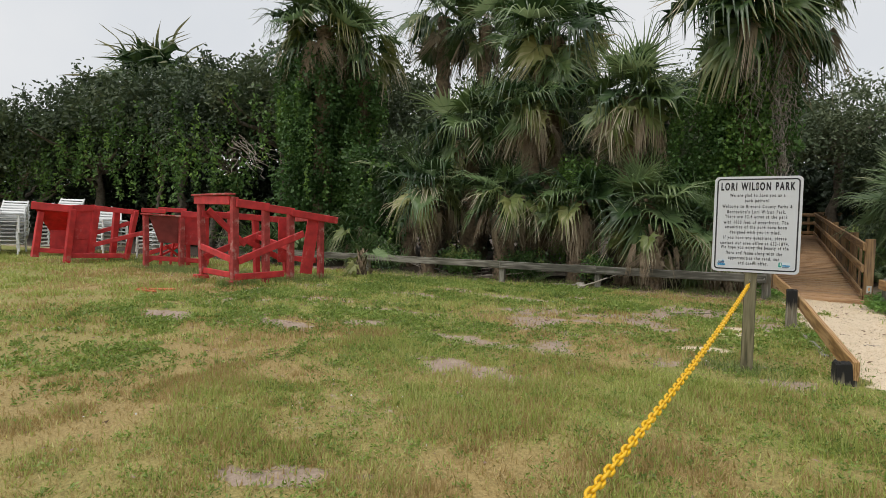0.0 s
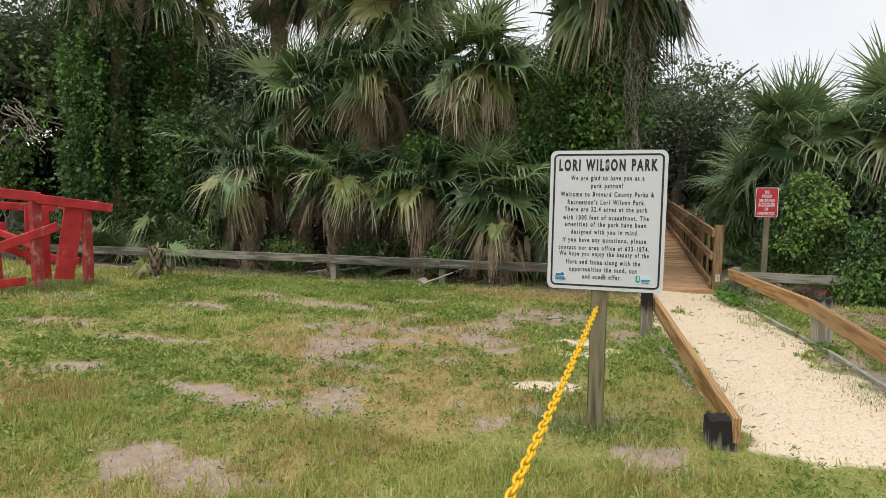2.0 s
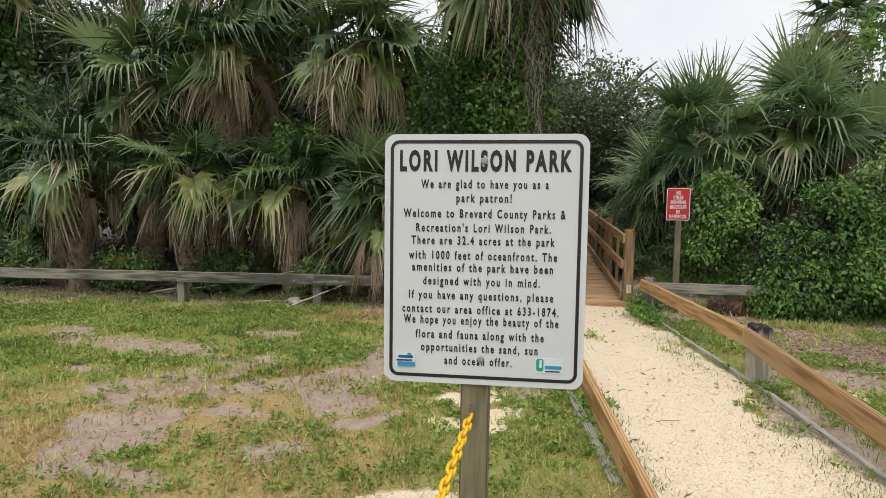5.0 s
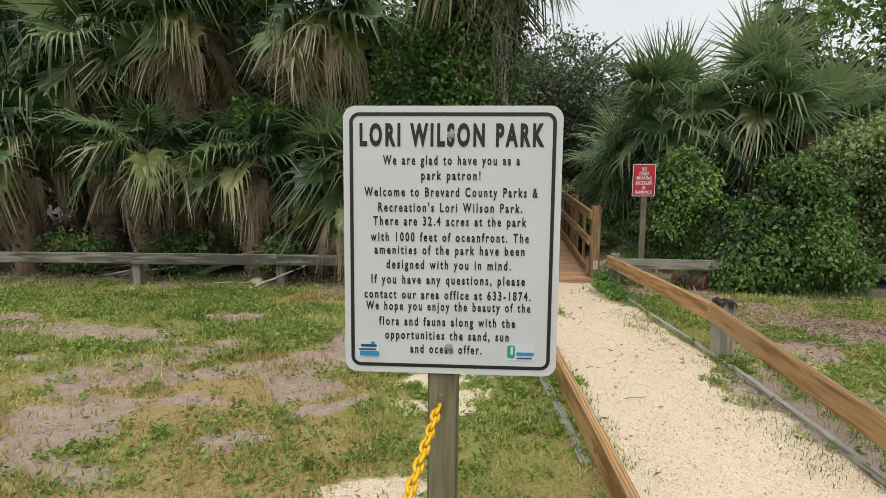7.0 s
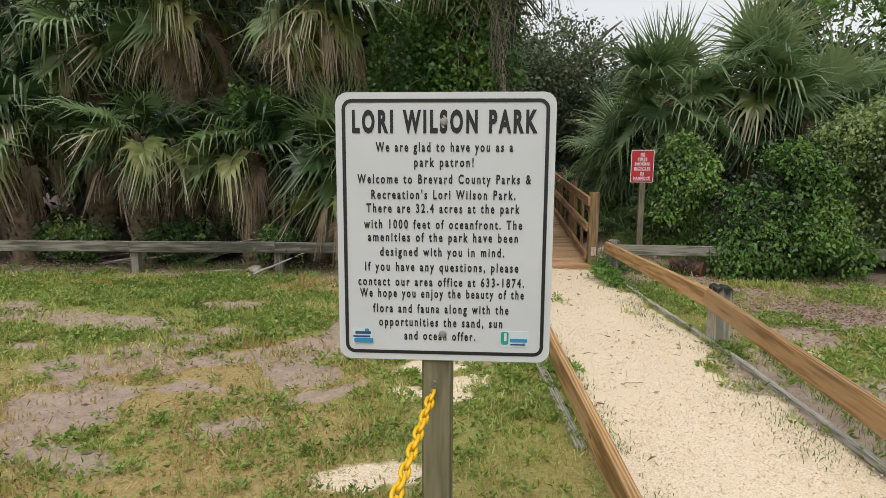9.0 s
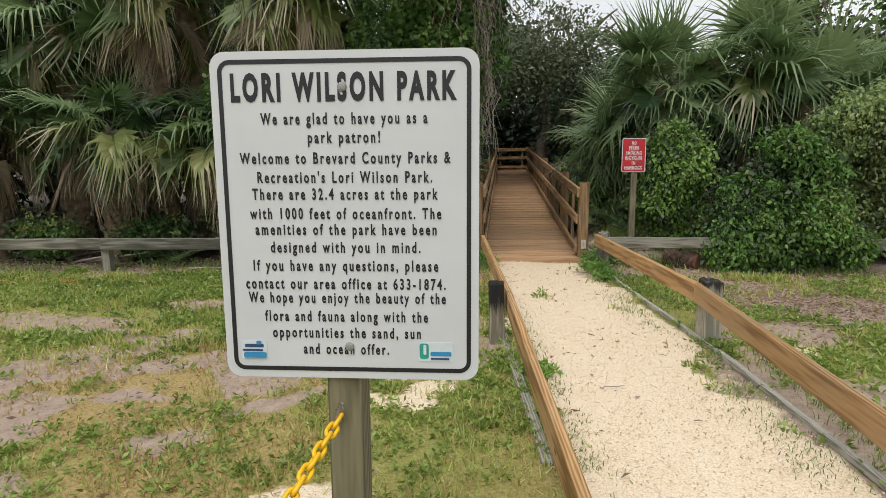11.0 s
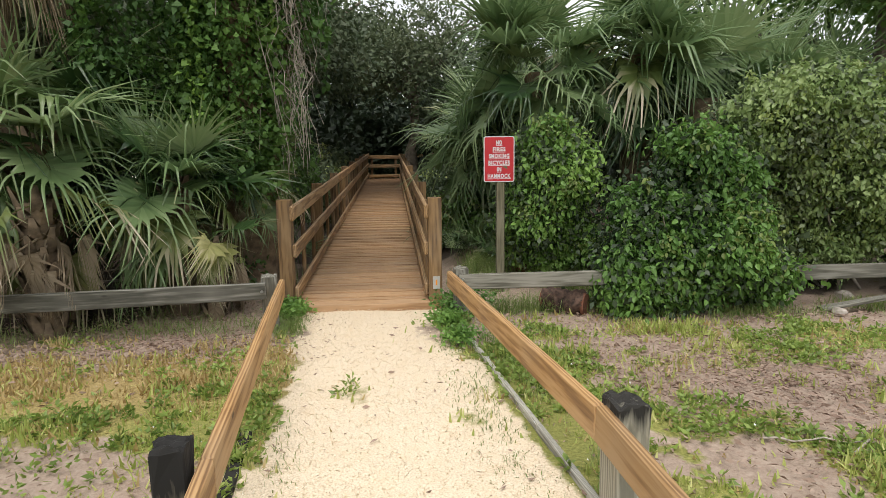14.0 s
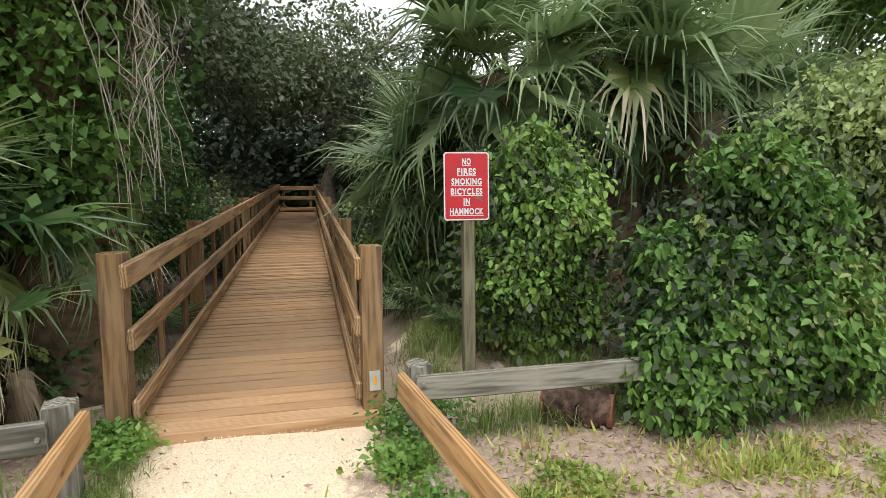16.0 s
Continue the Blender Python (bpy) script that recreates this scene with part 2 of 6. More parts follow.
M_FROND_TIRED = leaf("palm_frond_yellowing", [(0.1, (0.075, 0.115, 0.03)), (0.45, (0.16, 0.20, 0.055)), (0.75, (0.29, 0.29, 0.10)), (1.0, (0.44, 0.40, 0.19))], 0.5, 0.25, ((0.48, 0.42, 0.31), 0.58, 0.80), True)
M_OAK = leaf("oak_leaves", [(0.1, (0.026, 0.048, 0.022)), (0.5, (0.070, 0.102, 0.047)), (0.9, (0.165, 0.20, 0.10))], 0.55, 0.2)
M_VINE = leaf("vine_leaves", [(0.1, (0.036, 0.091, 0.022)), (0.5, (0.081, 0.169, 0.038)), (0.85, (0.156, 0.280, 0.058)), (1.0, (0.312, 0.442, 0.091))], 0.55, 0.28)
M_CREEPER = leaf("creeper_leaves", [(0.1, (0.060, 0.144, 0.031)), (0.5, (0.144, 0.270, 0.055)), (0.85, (0.264, 0.420, 0.084)), (1.0, (0.456, 0.576, 0.120))], 0.55, 0.32)
M_BUSH = leaf("shrub_leaves", [(0.1, (0.066, 0.156, 0.034)), (0.45, (0.156, 0.294, 0.060)), (0.8, (0.288, 0.444, 0.090)), (1.0, (0.480, 0.600, 0.144))], 0.55, 0.35)
M_LIME = leaf("light_shrub_leaves", [(0.1, (0.13, 0.19, 0.045)), (0.5, (0.24, 0.31, 0.085)), (1.0, (0.40, 0.45, 0.16))], 0.45, 0.35)
M_PALE = leaf("pale_shrub_leaves", [(0.1, (0.10, 0.17, 0.05)), (0.5, (0.20, 0.29, 0.095)), (1.0, (0.37, 0.45, 0.19))], 0.5, 0.35)
# taken very dark: shade deep among the trees is put into this colour
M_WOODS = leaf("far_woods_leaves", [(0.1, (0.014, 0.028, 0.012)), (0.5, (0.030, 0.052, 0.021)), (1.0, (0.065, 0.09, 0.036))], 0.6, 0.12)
M_GRASS = leaf("lawn_blades", [(0.1, (0.11, 0.165, 0.026)), (0.45, (0.30, 0.37, 0.08)), (0.8, (0.48, 0.51, 0.16)), (1.0, (0.64, 0.59, 0.27))], 0.55, 0.35, None, False, 1.1)
M_TALL = leaf("long_grass_blades", [(0.1, (0.05, 0.10, 0.02)), (0.5, (0.13, 0.20, 0.045)), (1.0, (0.30, 0.36, 0.12))], 0.5, 0.3, None, False, 1.0)
M_DRY = leaf("dry_lawn_blades", [(0.1, (0.27, 0.18, 0.06)), (0.5, (0.46, 0.345, 0.145)), (1.0, (0.64, 0.51, 0.28))], 0.75, 0.3, None, False, 1.1)
M_LITTER = leaf("dead_leaf_litter", [(0.1, (0.16, 0.10, 0.075)), (0.5, (0.33, 0.235, 0.18)), (1.0, (0.50, 0.42, 0.34))], 0.85, 0.05)


# ---- mesh helpers ----
def part(name, bm, mat, parent=None, label=""):
    me = bpy.data.meshes.new(name)
    bm.to_mesh(me)
    bm.free()
    me.materials.append(mat)
    ob = new(name, me)
    if parent:
        ob.parent = parent
    if label:
        ob["label"] = label
    return ob


def arrays(name, verts, faces, mat, parent=None, label="", smooth=False):
    """A mesh from numpy arrays: verts (n, 3), faces (m, 3 or 4)."""
    me = bpy.data.meshes.new(name)
    k = faces.shape[1]
    me.vertices.add(len(verts))
    me.vertices.foreach_set("co", np.ascontiguousarray(verts, dtype=np.float32).ravel())
    me.loops.add(faces.size)
    me.loops.foreach_set("vertex_index", np.ascontiguousarray(faces, dtype=np.int32).ravel())
    me.polygons.add(len(faces))
    me.polygons.foreach_set("loop_start", np.arange(0, faces.size, k, dtype=np.int32))
    me.update(calc_edges=True)
    me.materials.append(mat)
    if smooth:
        me.shade_smooth()
    ob = new(name, me)
    if parent:
        ob.parent = parent
    if label:
        ob["label"] = label
    return ob


def thing(name, label, category, group="", at=(0, 0, 0)):
    e = new(name)
    e.location = at
    e.empty_display_size = 0.2
    return tagged(e, label, category, group)


def block(size, bevel=0.006, jitter=0.0, cuts=0):
    bm = bmesh.new()
    bmesh.ops.create_cube(bm, size=1.0)
    bmesh.ops.scale(bm, vec=size, verts=bm.verts)
    if cuts:
        long = [e for e in bm.edges if abs((e.verts[0].co - e.verts[1].co).x) > size[0] * 0.9]
        bmesh.ops.subdivide_edges(bm, edges=long, cuts=cuts)
    if bevel:
        sharp = [e for e in bm.edges if e.calc_face_angle(0) > 0.5]
        bmesh.ops.bevel(bm, geom=sharp, offset=bevel, segments=1, affect="EDGES")
    if jitter:
        for v in bm.verts:
            n = noise.noise_vector(v.co * 3.1 + Vector(size) * 7)
            v.co += Vector((n.x * 0.2, n.y, n.z)) * jitter
    return bm


def along(p0, p1, roll=0.0):
    """The pose of a board whose own x runs from p0 to p1, with its z as upright as can be."""
    a, b = Vector(p0), Vector(p1)
    x = (b - a).normalized()
    up = Vector((0, 0, 1)) if abs(x.z) < 0.9 else Vector((0, 1, 0))
    y = up.cross(x).normalized()
    z = x.cross(y)
    m = Matrix((x, y, z)).transposed().to_4x4()
    m.translation = (a + b) / 2
    return m @ Matrix.Rotation(radians(roll), 4, "X")


def board(name, p0, p1, w, h, mat, parent=None, bevel=0.006, jitter=0.0, label="", roll=0.0):
    """A sawn board from p0 to p1, w wide across and h high."""
    length = (Vector(p1) - Vector(p0)).length
    ob = part(name, block((length, w, h), bevel, jitter, int(min(10, length / 0.35)) if jitter else 0), mat, parent, label)
    ob.matrix_world = along(p0, p1, roll)
    if parent:
        ob.matrix_basis = parent.matrix_basis.inverted() @ ob.matrix_basis
    return ob


def post(name, x, y, z0, z1, w, mat, parent=None, label="", tilt=(0, 0), turn=0.0, worn=False):
    """A square sawn post: its own x is up, so that the grain runs up it. worn: with a rotted, uneven top."""
    bm = block((z1 - z0, w, w), 0.008, 0.004, 4)
    bmesh.ops.translate(bm, vec=((z1 - z0) / 2, 0, 0), verts=bm.verts)
    if worn:
        top = [f for f in bm.faces if f.normal.x > 0.9]
        bmesh.ops.inset_individual(bm, faces=top, thickness=w * 0.16)
        bmesh.ops.subdivide_edges(bm, edges=[e for e in bm.edges if all(q.co.x > (z1 - z0) * 0.9 for q in e.verts)], cuts=3, use_grid_fill=True)
        for q in bm.verts:
            if q.co.x > (z1 - z0) * 0.9:
                n = noise.noise_vector(q.co * 38 + Vector((x * 7, y * 3, 0)))
                q.co += Vector((n.x * 0.022 + 0.008 * (1 - (abs(q.co.y) + abs(q.co.z)) / w * 1.6), n.y * 0.012, n.z * 0.012))
    ob = part(name, bm, mat, parent, label)
    m = pose(x, y, z0, tilt[0], tilt[1], turn) @ Matrix.Rotation(radians(-90), 4, "Y")
    ob.matrix_basis = (parent.matrix_basis.inverted() @ m) if parent else m
    return ob


def rounded(w, h, r, n=6):
    pts = []
    for cx, cy, a0 in ((w / 2 - r, h / 2 - r, 0), (-w / 2 + r, h / 2 - r, 90), (-w / 2 + r, -h / 2 + r, 180), (w / 2 - r, -h / 2 + r, 270)):
        for i in range(n + 1):
            a = radians(a0 + 90 * i / n)
            pts.append((cx + r * math.cos(a), cy + r * math.sin(a)))
    return pts


def plate(w, h, r, depth):
    """A flat plate with round corners in its own x and z, its face at y = 0, looking to -y."""
    bm = bmesh.new()
    front = [bm.verts.new((x, 0, z)) for x, z in rounded(w, h, r)]
    back = [bm.verts.new((x, depth, z)) for x, z in rounded(w, h, r)]
    bm.faces.new(front)
    bm.faces.new(back[::-1])
    for i in range(len(front)):
        j = (i + 1) % len(front)
        bm.faces.new((front[i], back[i], back[j], front[j]))
    bmesh.ops.recalc_face_normals(bm, faces=bm.faces)
    return bm


def ring(w, h, r, band, depth):
    bm = bmesh.new()
    loops = []
    for inset, y in ((0, 0), (band, 0), (band, depth), (0, depth)):
        loops.append([bm.verts.new((x, y, z)) for x, z in rounded(w - 2 * inset, h - 2 * inset, max(r - inset, 0.002))])
    for a, b in zip(loops, loops[1:] + loops[:1]):
        for i in range(len(a)):
            j = (i + 1) % len(a)
            bm.faces.new((a[i], a[j], b[j], b[i]))
    bmesh.ops.recalc_face_normals(bm, faces=bm.faces)
    return bm


def lettering(name, text, width, cap, mat, parent, at, bold=0.004, gap=1.0):
    """Words of a given width and capital height, facing -y; gap: the letter spacing before the words are fitted to the width."""
    cu = bpy.data.curves.new(name, "FONT")
    cu.body, cu.size, cu.extrude, cu.offset = text, 1.0, 0.001, bold
    cu.align_x, cu.resolution_u, cu.fill_mode = "CENTER", 3, "BOTH"
    cu.space_character, cu.space_word = gap, 1.0 + 0.25 * (gap - 1)
    tmp = bpy.data.objects.new("tmp", cu)
    scene.collection.objects.link(tmp)
    bpy.context.view_layer.update()
    me = bpy.data.meshes.new_from_object(tmp)
    bpy.data.objects.remove(tmp)
    co = np.empty(len(me.vertices) * 3, dtype=np.float32)
    me.vertices.foreach_get("co", co)
    co = co.reshape(-1, 3)
    co[:, 0] -= (co[:, 0].min() + co[:, 0].max()) / 2
    sx, sz = width / (co[:, 0].max() - co[:, 0].min()), cap / 0.70
    out = np.stack([co[:, 0] * sx, -0.0012 + co[:, 2] * 0.3, co[:, 1] * sz], axis=1)
    me.vertices.foreach_set("co", out.astype(np.float32).ravel())
    me.update()
    me.materials.clear()
    me.materials.append(mat)
    ob = new(name, me)
    ob.parent, ob.location = parent, at
    return ob


# ---- ground ----
RNG = np.random.default_rng(7)


def smooth_noise(x, y, scale, seed):
    """Value noise in 0..1 on a grid of that scale, in metres."""
    g = np.random.default_rng(seed).random((64, 64))
    u, v = np.asarray(x) / scale, np.asarray(y) / scale
    i, j = np.floor(u).astype(int), np.floor(v).astype(int)
    fu, fv = u - i, v - j
    fu, fv = fu * fu * (3 - 2 * fu), fv * fv * (3 - 2 * fv)
    a, b = g[i % 64, j % 64], g[(i + 1) % 64, j % 64]
    c, d = g[i % 64, (j + 1) % 64], g[(i + 1) % 64, (j + 1) % 64]
    return (a * (1 - fu) + b * fu) * (1 - fv) + (c * (1 - fu) + d * fu) * fv


def fractal(x, y, scale, seed):
    return (smooth_noise(x, y, scale, seed) * 0.5 + smooth_noise(x, y, scale / 2.1, seed + 1) * 0.28
            + smooth_noise(x, y, scale / 4.3, seed + 2) * 0.14 + smooth_noise(x, y, scale / 9, seed + 3) * 0.08)


def step(v, a, b):
    t = np.clip((v - a) / (b - a), 0, 1)
    return t * t * (3 - 2 * t)


def ground_z(x, y):
    x, y = np.asarray(x, dtype=float), np.asarray(y, dtype=float)
    z = -0.045 * np.clip(5.5 - y, 0, 5.6)
    bank = step(y, 11.6, 14.0) * 0.27 * (step(x, 1.5, 2.2) + 0.5 * step(-x, -0.1, 0.8))
    return z + bank


def path_left(y):
    return 0.90 - 0.118 * (np.asarray(y) - 5.5)


def path_right(y):
    return np.interp(y, [5.0, 6.6, 7.7, 8.8, 9.7, 11.1, 12.1], [2.08, 2.03, 1.99, 1.88, 1.77, 1.64, 1.52])


# bare patches: x, y, half length, half width, turn
PATCHES = [(-1.85, 4.42, 0.5, 0.2, -10), (-3.75, 5.35, 0.5, 0.16, 15), (-3.9, 6.2, 0.7, 0.12, 5), (-5.5, 6.4, 0.6, 0.22, 10),
           (-4.4, 4.8, 0.5, 0.15, 0), (-2.3, 5.25, 0.6, 0.16, -5), (-2.05, 8.2, 0.36, 0.14, 10),
           (-3.4, 8.4, 0.8, 0.18, -5), (-1.6, 2.35, 0.35, 0.12, 25), (-5.0, 7.8, 0.6, 0.25, 5),
           (-1.35, 8.05, 0.30, 0.13, 40), (-0.85, 7.1, 0.28, 0.09, 30), (-2.4, 9.2, 0.35, 0.2, 0),
           (-4.06, 8.48, 0.6, 0.2, 5), (-3.42, 8.37, 0.4, 0.17, -5), (-2.95, 8.55, 0.4, 0.13, 0), (-1.87, 7.57, 0.24, 0.08, -8), (-1.66, 7.09, 0.3, 0.11, 0),
           (-2.02, 8.31, 0.26, 0.12, -20), (-1.12, 8.06, 0.3, 0.13, 10), (-0.82, 7.09, 0.3, 0.09, 35), (-1.16, 6.6, 0.2, 0.14, 35), (-2.34, 6.75, 0.26, 0.13, 0), (-1.74, 6.2, 0.34, 0.12, -10),
           (-3.4, 7.72, 0.22, 0.1, 0), (-2.35, 7.31, 0.13, 0.07, 0), (3.35, 9.85, 1.0, 0.6, -20), (2.75, 8.75, 0.35, 0.5, 10), (3.9, 9.3, 0.7, 0.35, -15),
           (2.95, 10.7, 0.8, 0.25, 0), (0.42, 5.25, 0.25, 0.18, 0), (-5.9, 4.4, 0.5, 0.2, 0), (0.25, 8.2, 0.22, 0.3, 0), (4.6, 10.0, 0.7, 0.3, 10)]
CHALK = [(-0.18, 7.72, 0.24, 0.14, 35), (0.08, 7.42, 0.2, 0.09, 40), (-0.35, 6.2, 0.26, 0.12, 15), (-0.12, 7.2, 0.2, 0.1, 0), (2.6, 8.35, 0.25, 0.2, 20), (0.45, 8.9, 0.1, 0.3, 10), (2.45, 13.7, 0.6, 0.4, 10), (-0.5, 13.2, 0.4, 0.7, 10)]


def patch_mask(x, y, spots):
    wob = (fractal(x, y, 0.5, 31) - 0.5) * 1.5 + (fractal(x, y, 0.14, 37) - 0.5) * 1.2
    out = np.zeros_like(x)
    for px, py, a, b, turn in spots:
        c, s = math.cos(radians(turn)), math.sin(radians(turn))
        u, v = (x - px) * c + (y - py) * s, -(x - px) * s + (y - py) * c
        d = np.sqrt((u / a) ** 2 + (v / b) ** 2) + wob
        out = np.maximum(out, 1 - step(d, 0.6, 1.25))
    return out


def ground_masks(x, y):
    """bare soil, pale shell sand, dryness of the lawn: each 0..1."""
    wob = (fractal(x, y, 0.45, 77) - 0.5)
    edge = wob * 0.42
    inside = step(x - path_left(y), -0.03, 0.05) * step(path_right(y) - x, -0.03, 0.05)
    sand = inside * step(y + wob * 1.0 + np.abs(x - 1.6) * 0.1, 5.35, 5.85) * step(-y, -12.2, -12.1)
    weeds = np.maximum(step(0.04 - (x - path_left(y)) + edge * 1.3, -0.02, 0.10), 0.8 * step(0.20 - (path_right(y) - x) + edge * 2.2, -0.02, 0.2))
    weeds = np.maximum(weeds, step(fractal(x, y, 0.9, 55), 0.70, 0.76) * 0.6)
    sand_open = sand * (1 - 0.85 * weeds)
    chalk = patch_mask(x, y, CHALK)
    n = fractal(x, y, 1.1, 11)
    bare = np.maximum(patch_mask(x, y, PATCHES), step(n, 0.635, 0.70) * 0.85 * (0.3 + 0.7 * step(y, 4.0, 6.5)))
    bare = np.maximum(bare, step(y - 0.04 * x + wob * 1.2, 10.55, 11.2) * step(-x, -6.5, -5.5))
    dry = step(fractal(x * 0.8, y, 1.5, 91), 0.44, 0.66)
    dry = np.maximum(dry, step(4.3 - y + wob * 7, -1.2, 1.4) * 0.62)
    dry = dry * (1 - 0.85 * np.exp(-((x - 0.25) / 0.75) ** 2 - ((y - 7.2) / 1.7) ** 2))
    woods_floor = np.maximum(step(y - 0.08 * x + wob * 0.8, 11.35, 12.0) * step(-x, 1.2, 1.5), np.maximum(step(y + wob, 14.4, 15.2), step(y + wob * 0.8, 11.8, 12.6) * step(x, 3.0, 3.8)))
    bare = bare + np.clip(woods_floor, 0, 1) * (1 - sand) * (1 - chalk)
    return np.clip(bare, 0, 2), np.clip(np.maximum(sand_open, chalk * 0.9), 0, 1), np.clip(dry, 0, 1), sand


def spaced(lo, hi, near_lo, near_hi, fine):
    mid = np.arange(near_lo, near_hi, fine)
    out = np.geomspace(0.3, hi - near_hi, 26) + near_hi
    low = near_lo - np.geomspace(0.3, near_lo - lo, 26)[::-1]
    return np.concatenate([low, mid, out])


gx, gy = spaced(-900, 900, -9.5, 6.5, 0.07), spaced(-900, 900, 0.5, 14.6, 0.075)
GX, GY = np.meshgrid(gx, gy)
fx, fy = GX.ravel(), GY.ravel()
g_bare, g_sand, g_dry, g_path = ground_masks(fx, fy)
fz = ground_z(fx, fy) + (fractal(fx, fy, 0.6, 3) - 0.5) * 0.035 + (fractal(fx, fy, 0.12, 5) - 0.5) * 0.012 - np.clip(g_bare, 0, 1) * 0.012
nx, ny = len(gx), len(gy)
idx = np.arange(nx * ny).reshape(ny, nx)
quads = np.stack([idx[:-1, :-1], idx[:-1, 1:], idx[1:, 1:], idx[1:, :-1]], axis=-1).reshape(-1, 4)

m_ground, nt, b = material("lawn_soil", 0.95)
geo = node(nt, "ShaderNodeNewGeometry")
att = {}
for key in ("bare", "sand", "dry"):
    att[key] = nt.nodes.new("ShaderNodeAttribute")
    att[key].attribute_name = key
fine = node(nt, "ShaderNodeTexNoise", Scale=55.0, Detail=6.0, Roughness=0.7)
mid_n = node(nt, "ShaderNodeTexNoise", Scale=9.0, Detail=7.0, Roughness=0.7)
grit = node(nt, "ShaderNodeTexVoronoi", Scale=110.0)
for n in (fine, mid_n, grit):
    nt.links.new(geo.outputs["Position"], n.inputs["Vector"])
turf = ramp(nt, fine.outputs["Fac"], [(0.25, (0.08, 0.09, 0.02)), (0.5, (0.21, 0.215, 0.052)), (0.75, (0.37, 0.33, 0.105))])
thatch = ramp(nt, fine.outputs["Fac"], [(0.25, (0.13, 0.095, 0.032)), (0.5, (0.30, 0.22, 0.085)), (0.75, (0.46, 0.35, 0.16))])
soil = ramp(nt, mid_n.outputs["Fac"], [(0.25, (0.18, 0.118, 0.085)), (0.5, (0.30, 0.212, 0.16)), (0.75, (0.43, 0.34, 0.27))])
soil = mixc(nt, 0.35, soil, ramp(nt, fine.outputs["Fac"], [(0.3, (0.15, 0.11, 0.08)), (0.7, (0.55, 0.47, 0.39))]))
shell = ramp(nt, grit.outputs["Distance"], [(0.0, (0.79, 0.68, 0.53)), (0.5, (0.69, 0.575, 0.43)), (0.95, (0.49, 0.39, 0.27))])
shell = mixc(nt, ramp(nt, mid_n.outputs["Fac"], [(0.45, (0, 0, 0)), (0.8, (0.5, 0.5, 0.5))]), shell, (0.62, 0.48, 0.30))


def ragged(mask, amount):
    """A mask with its edge broken up by fine noise."""
    n1 = nt.nodes.new("ShaderNodeMath")
    n1.operation = "MULTIPLY_ADD"
    nt.links.new(mid_n.outputs["Fac"], n1.inputs[0])
    n1.inputs[1].default_value, n1.inputs[2].default_value = amount, -0.5 * amount
    n2 = nt.nodes.new("ShaderNodeMath")
    nt.links.new(n1.outputs[0], n2.inputs[0])
    nt.links.new(mask, n2.inputs[1])
    return ramp(nt, n2.outputs[0], [(0.32, (0, 0, 0)), (0.62, (1, 1, 1))])


col = mixc(nt, att["dry"].outputs["Fac"], turf, thatch)
col = mixc(nt, ragged(att["bare"].outputs["Fac"], 1.6), col, soil)
# dark humus; its colour also deepens the shaded gaps under the palms
humus = ramp(nt, fine.outputs["Fac"], [(0.3, (0.028, 0.020, 0.014)), (0.55, (0.065, 0.045, 0.031)), (0.75, (0.14, 0.10, 0.07))])
deep = nt.nodes.new("ShaderNodeMath")
deep.operation = "SUBTRACT"
nt.links.new(att["bare"].outputs["Fac"], deep.inputs[0])
deep.inputs[1].default_value = 0.9
col = mixc(nt, ragged(deep.outputs[0], 0.8), col, humus)
col = mixc(nt, ragged(att["sand"].outputs["Fac"], 1.2), col, shell)
nt.links.new(col, b.inputs["Base Color"])
bump(nt, b, mixc(nt, 0.5, fine.outputs["Fac"], grit.outputs["Distance"]), 0.5, 0.012)

ground = arrays("ground", np.stack([fx, fy, fz], axis=1), quads, m_ground, smooth=True)
tagged(ground, "patchy lawn with bare soil and a pale shell-sand path", "ground", kind="structure")
for key, val in (("bare", g_bare), ("sand", g_sand), ("dry", g_dry)):
    ground.data.attributes.new(key, "FLOAT", "POINT").data.foreach_set("value", val.astype(np.float32))

# ---- boardwalk ----
BW = pose(0.757, 12.10, 0.0, 0, 0, 1.2)
RISE, BW_LEN, HALF = 0.063, 17.4, 0.655
boardwalk = thing("boardwalk", "honey-brown timber boardwalk rising gently into the trees", "boardwalk")
boardwalk.matrix_basis = BW


def deck_z(y):
    return 0.05 + RISE * y


def bw(x, y, dz):
    return BW @ Vector((x, y, deck_z(y) + dz))


plank_me = None
for i in range(int(BW_LEN / 0.146)):
    y = 0.03 + 0.146 * i
    if plank_me is None:
        bm = block((1.50, 0.1448, 0.038), 0.0012)
        o = part("plank", bm, M_DECK, boardwalk)
        plank_me = o.data
    else:
        o = new("plank", plank_me)
        o.parent = boardwalk
    o.matrix_basis = pose(random.uniform(-0.008, 0.008), y, deck_z(y) - 0.02 + random.uniform(-0.0015, 0.0015), math.degrees(math.atan(RISE)), 0, random.uniform(-0.25, 0.25) + (180 if i % 2 else 0))
for i in range(12):
    y = BW_LEN - 0.2 + 0.146 * i
    o = new("plank", plank_me)
    o.parent = boardwalk
    o.matrix_basis = pose(0.0, y, deck_z(BW_LEN) - 0.02, 0, 0, random.uniform(-0.2, 0.2))
for i in range(20):
    o = new("plank", plank_me)
    o.parent = boardwalk
    o.matrix_basis = pose(0.86 + 0.146 * i, BW_LEN + 0.63, deck_z(BW_LEN) - 0.02, 0, 0, 90)
board("fascia", BW @ Vector((-0.74, -0.062, -0.005)), BW @ Vector((0.77, -0.062, -0.005)), 0.038, 0.12, M_DECK, boardwalk, 0.006, 0.003)
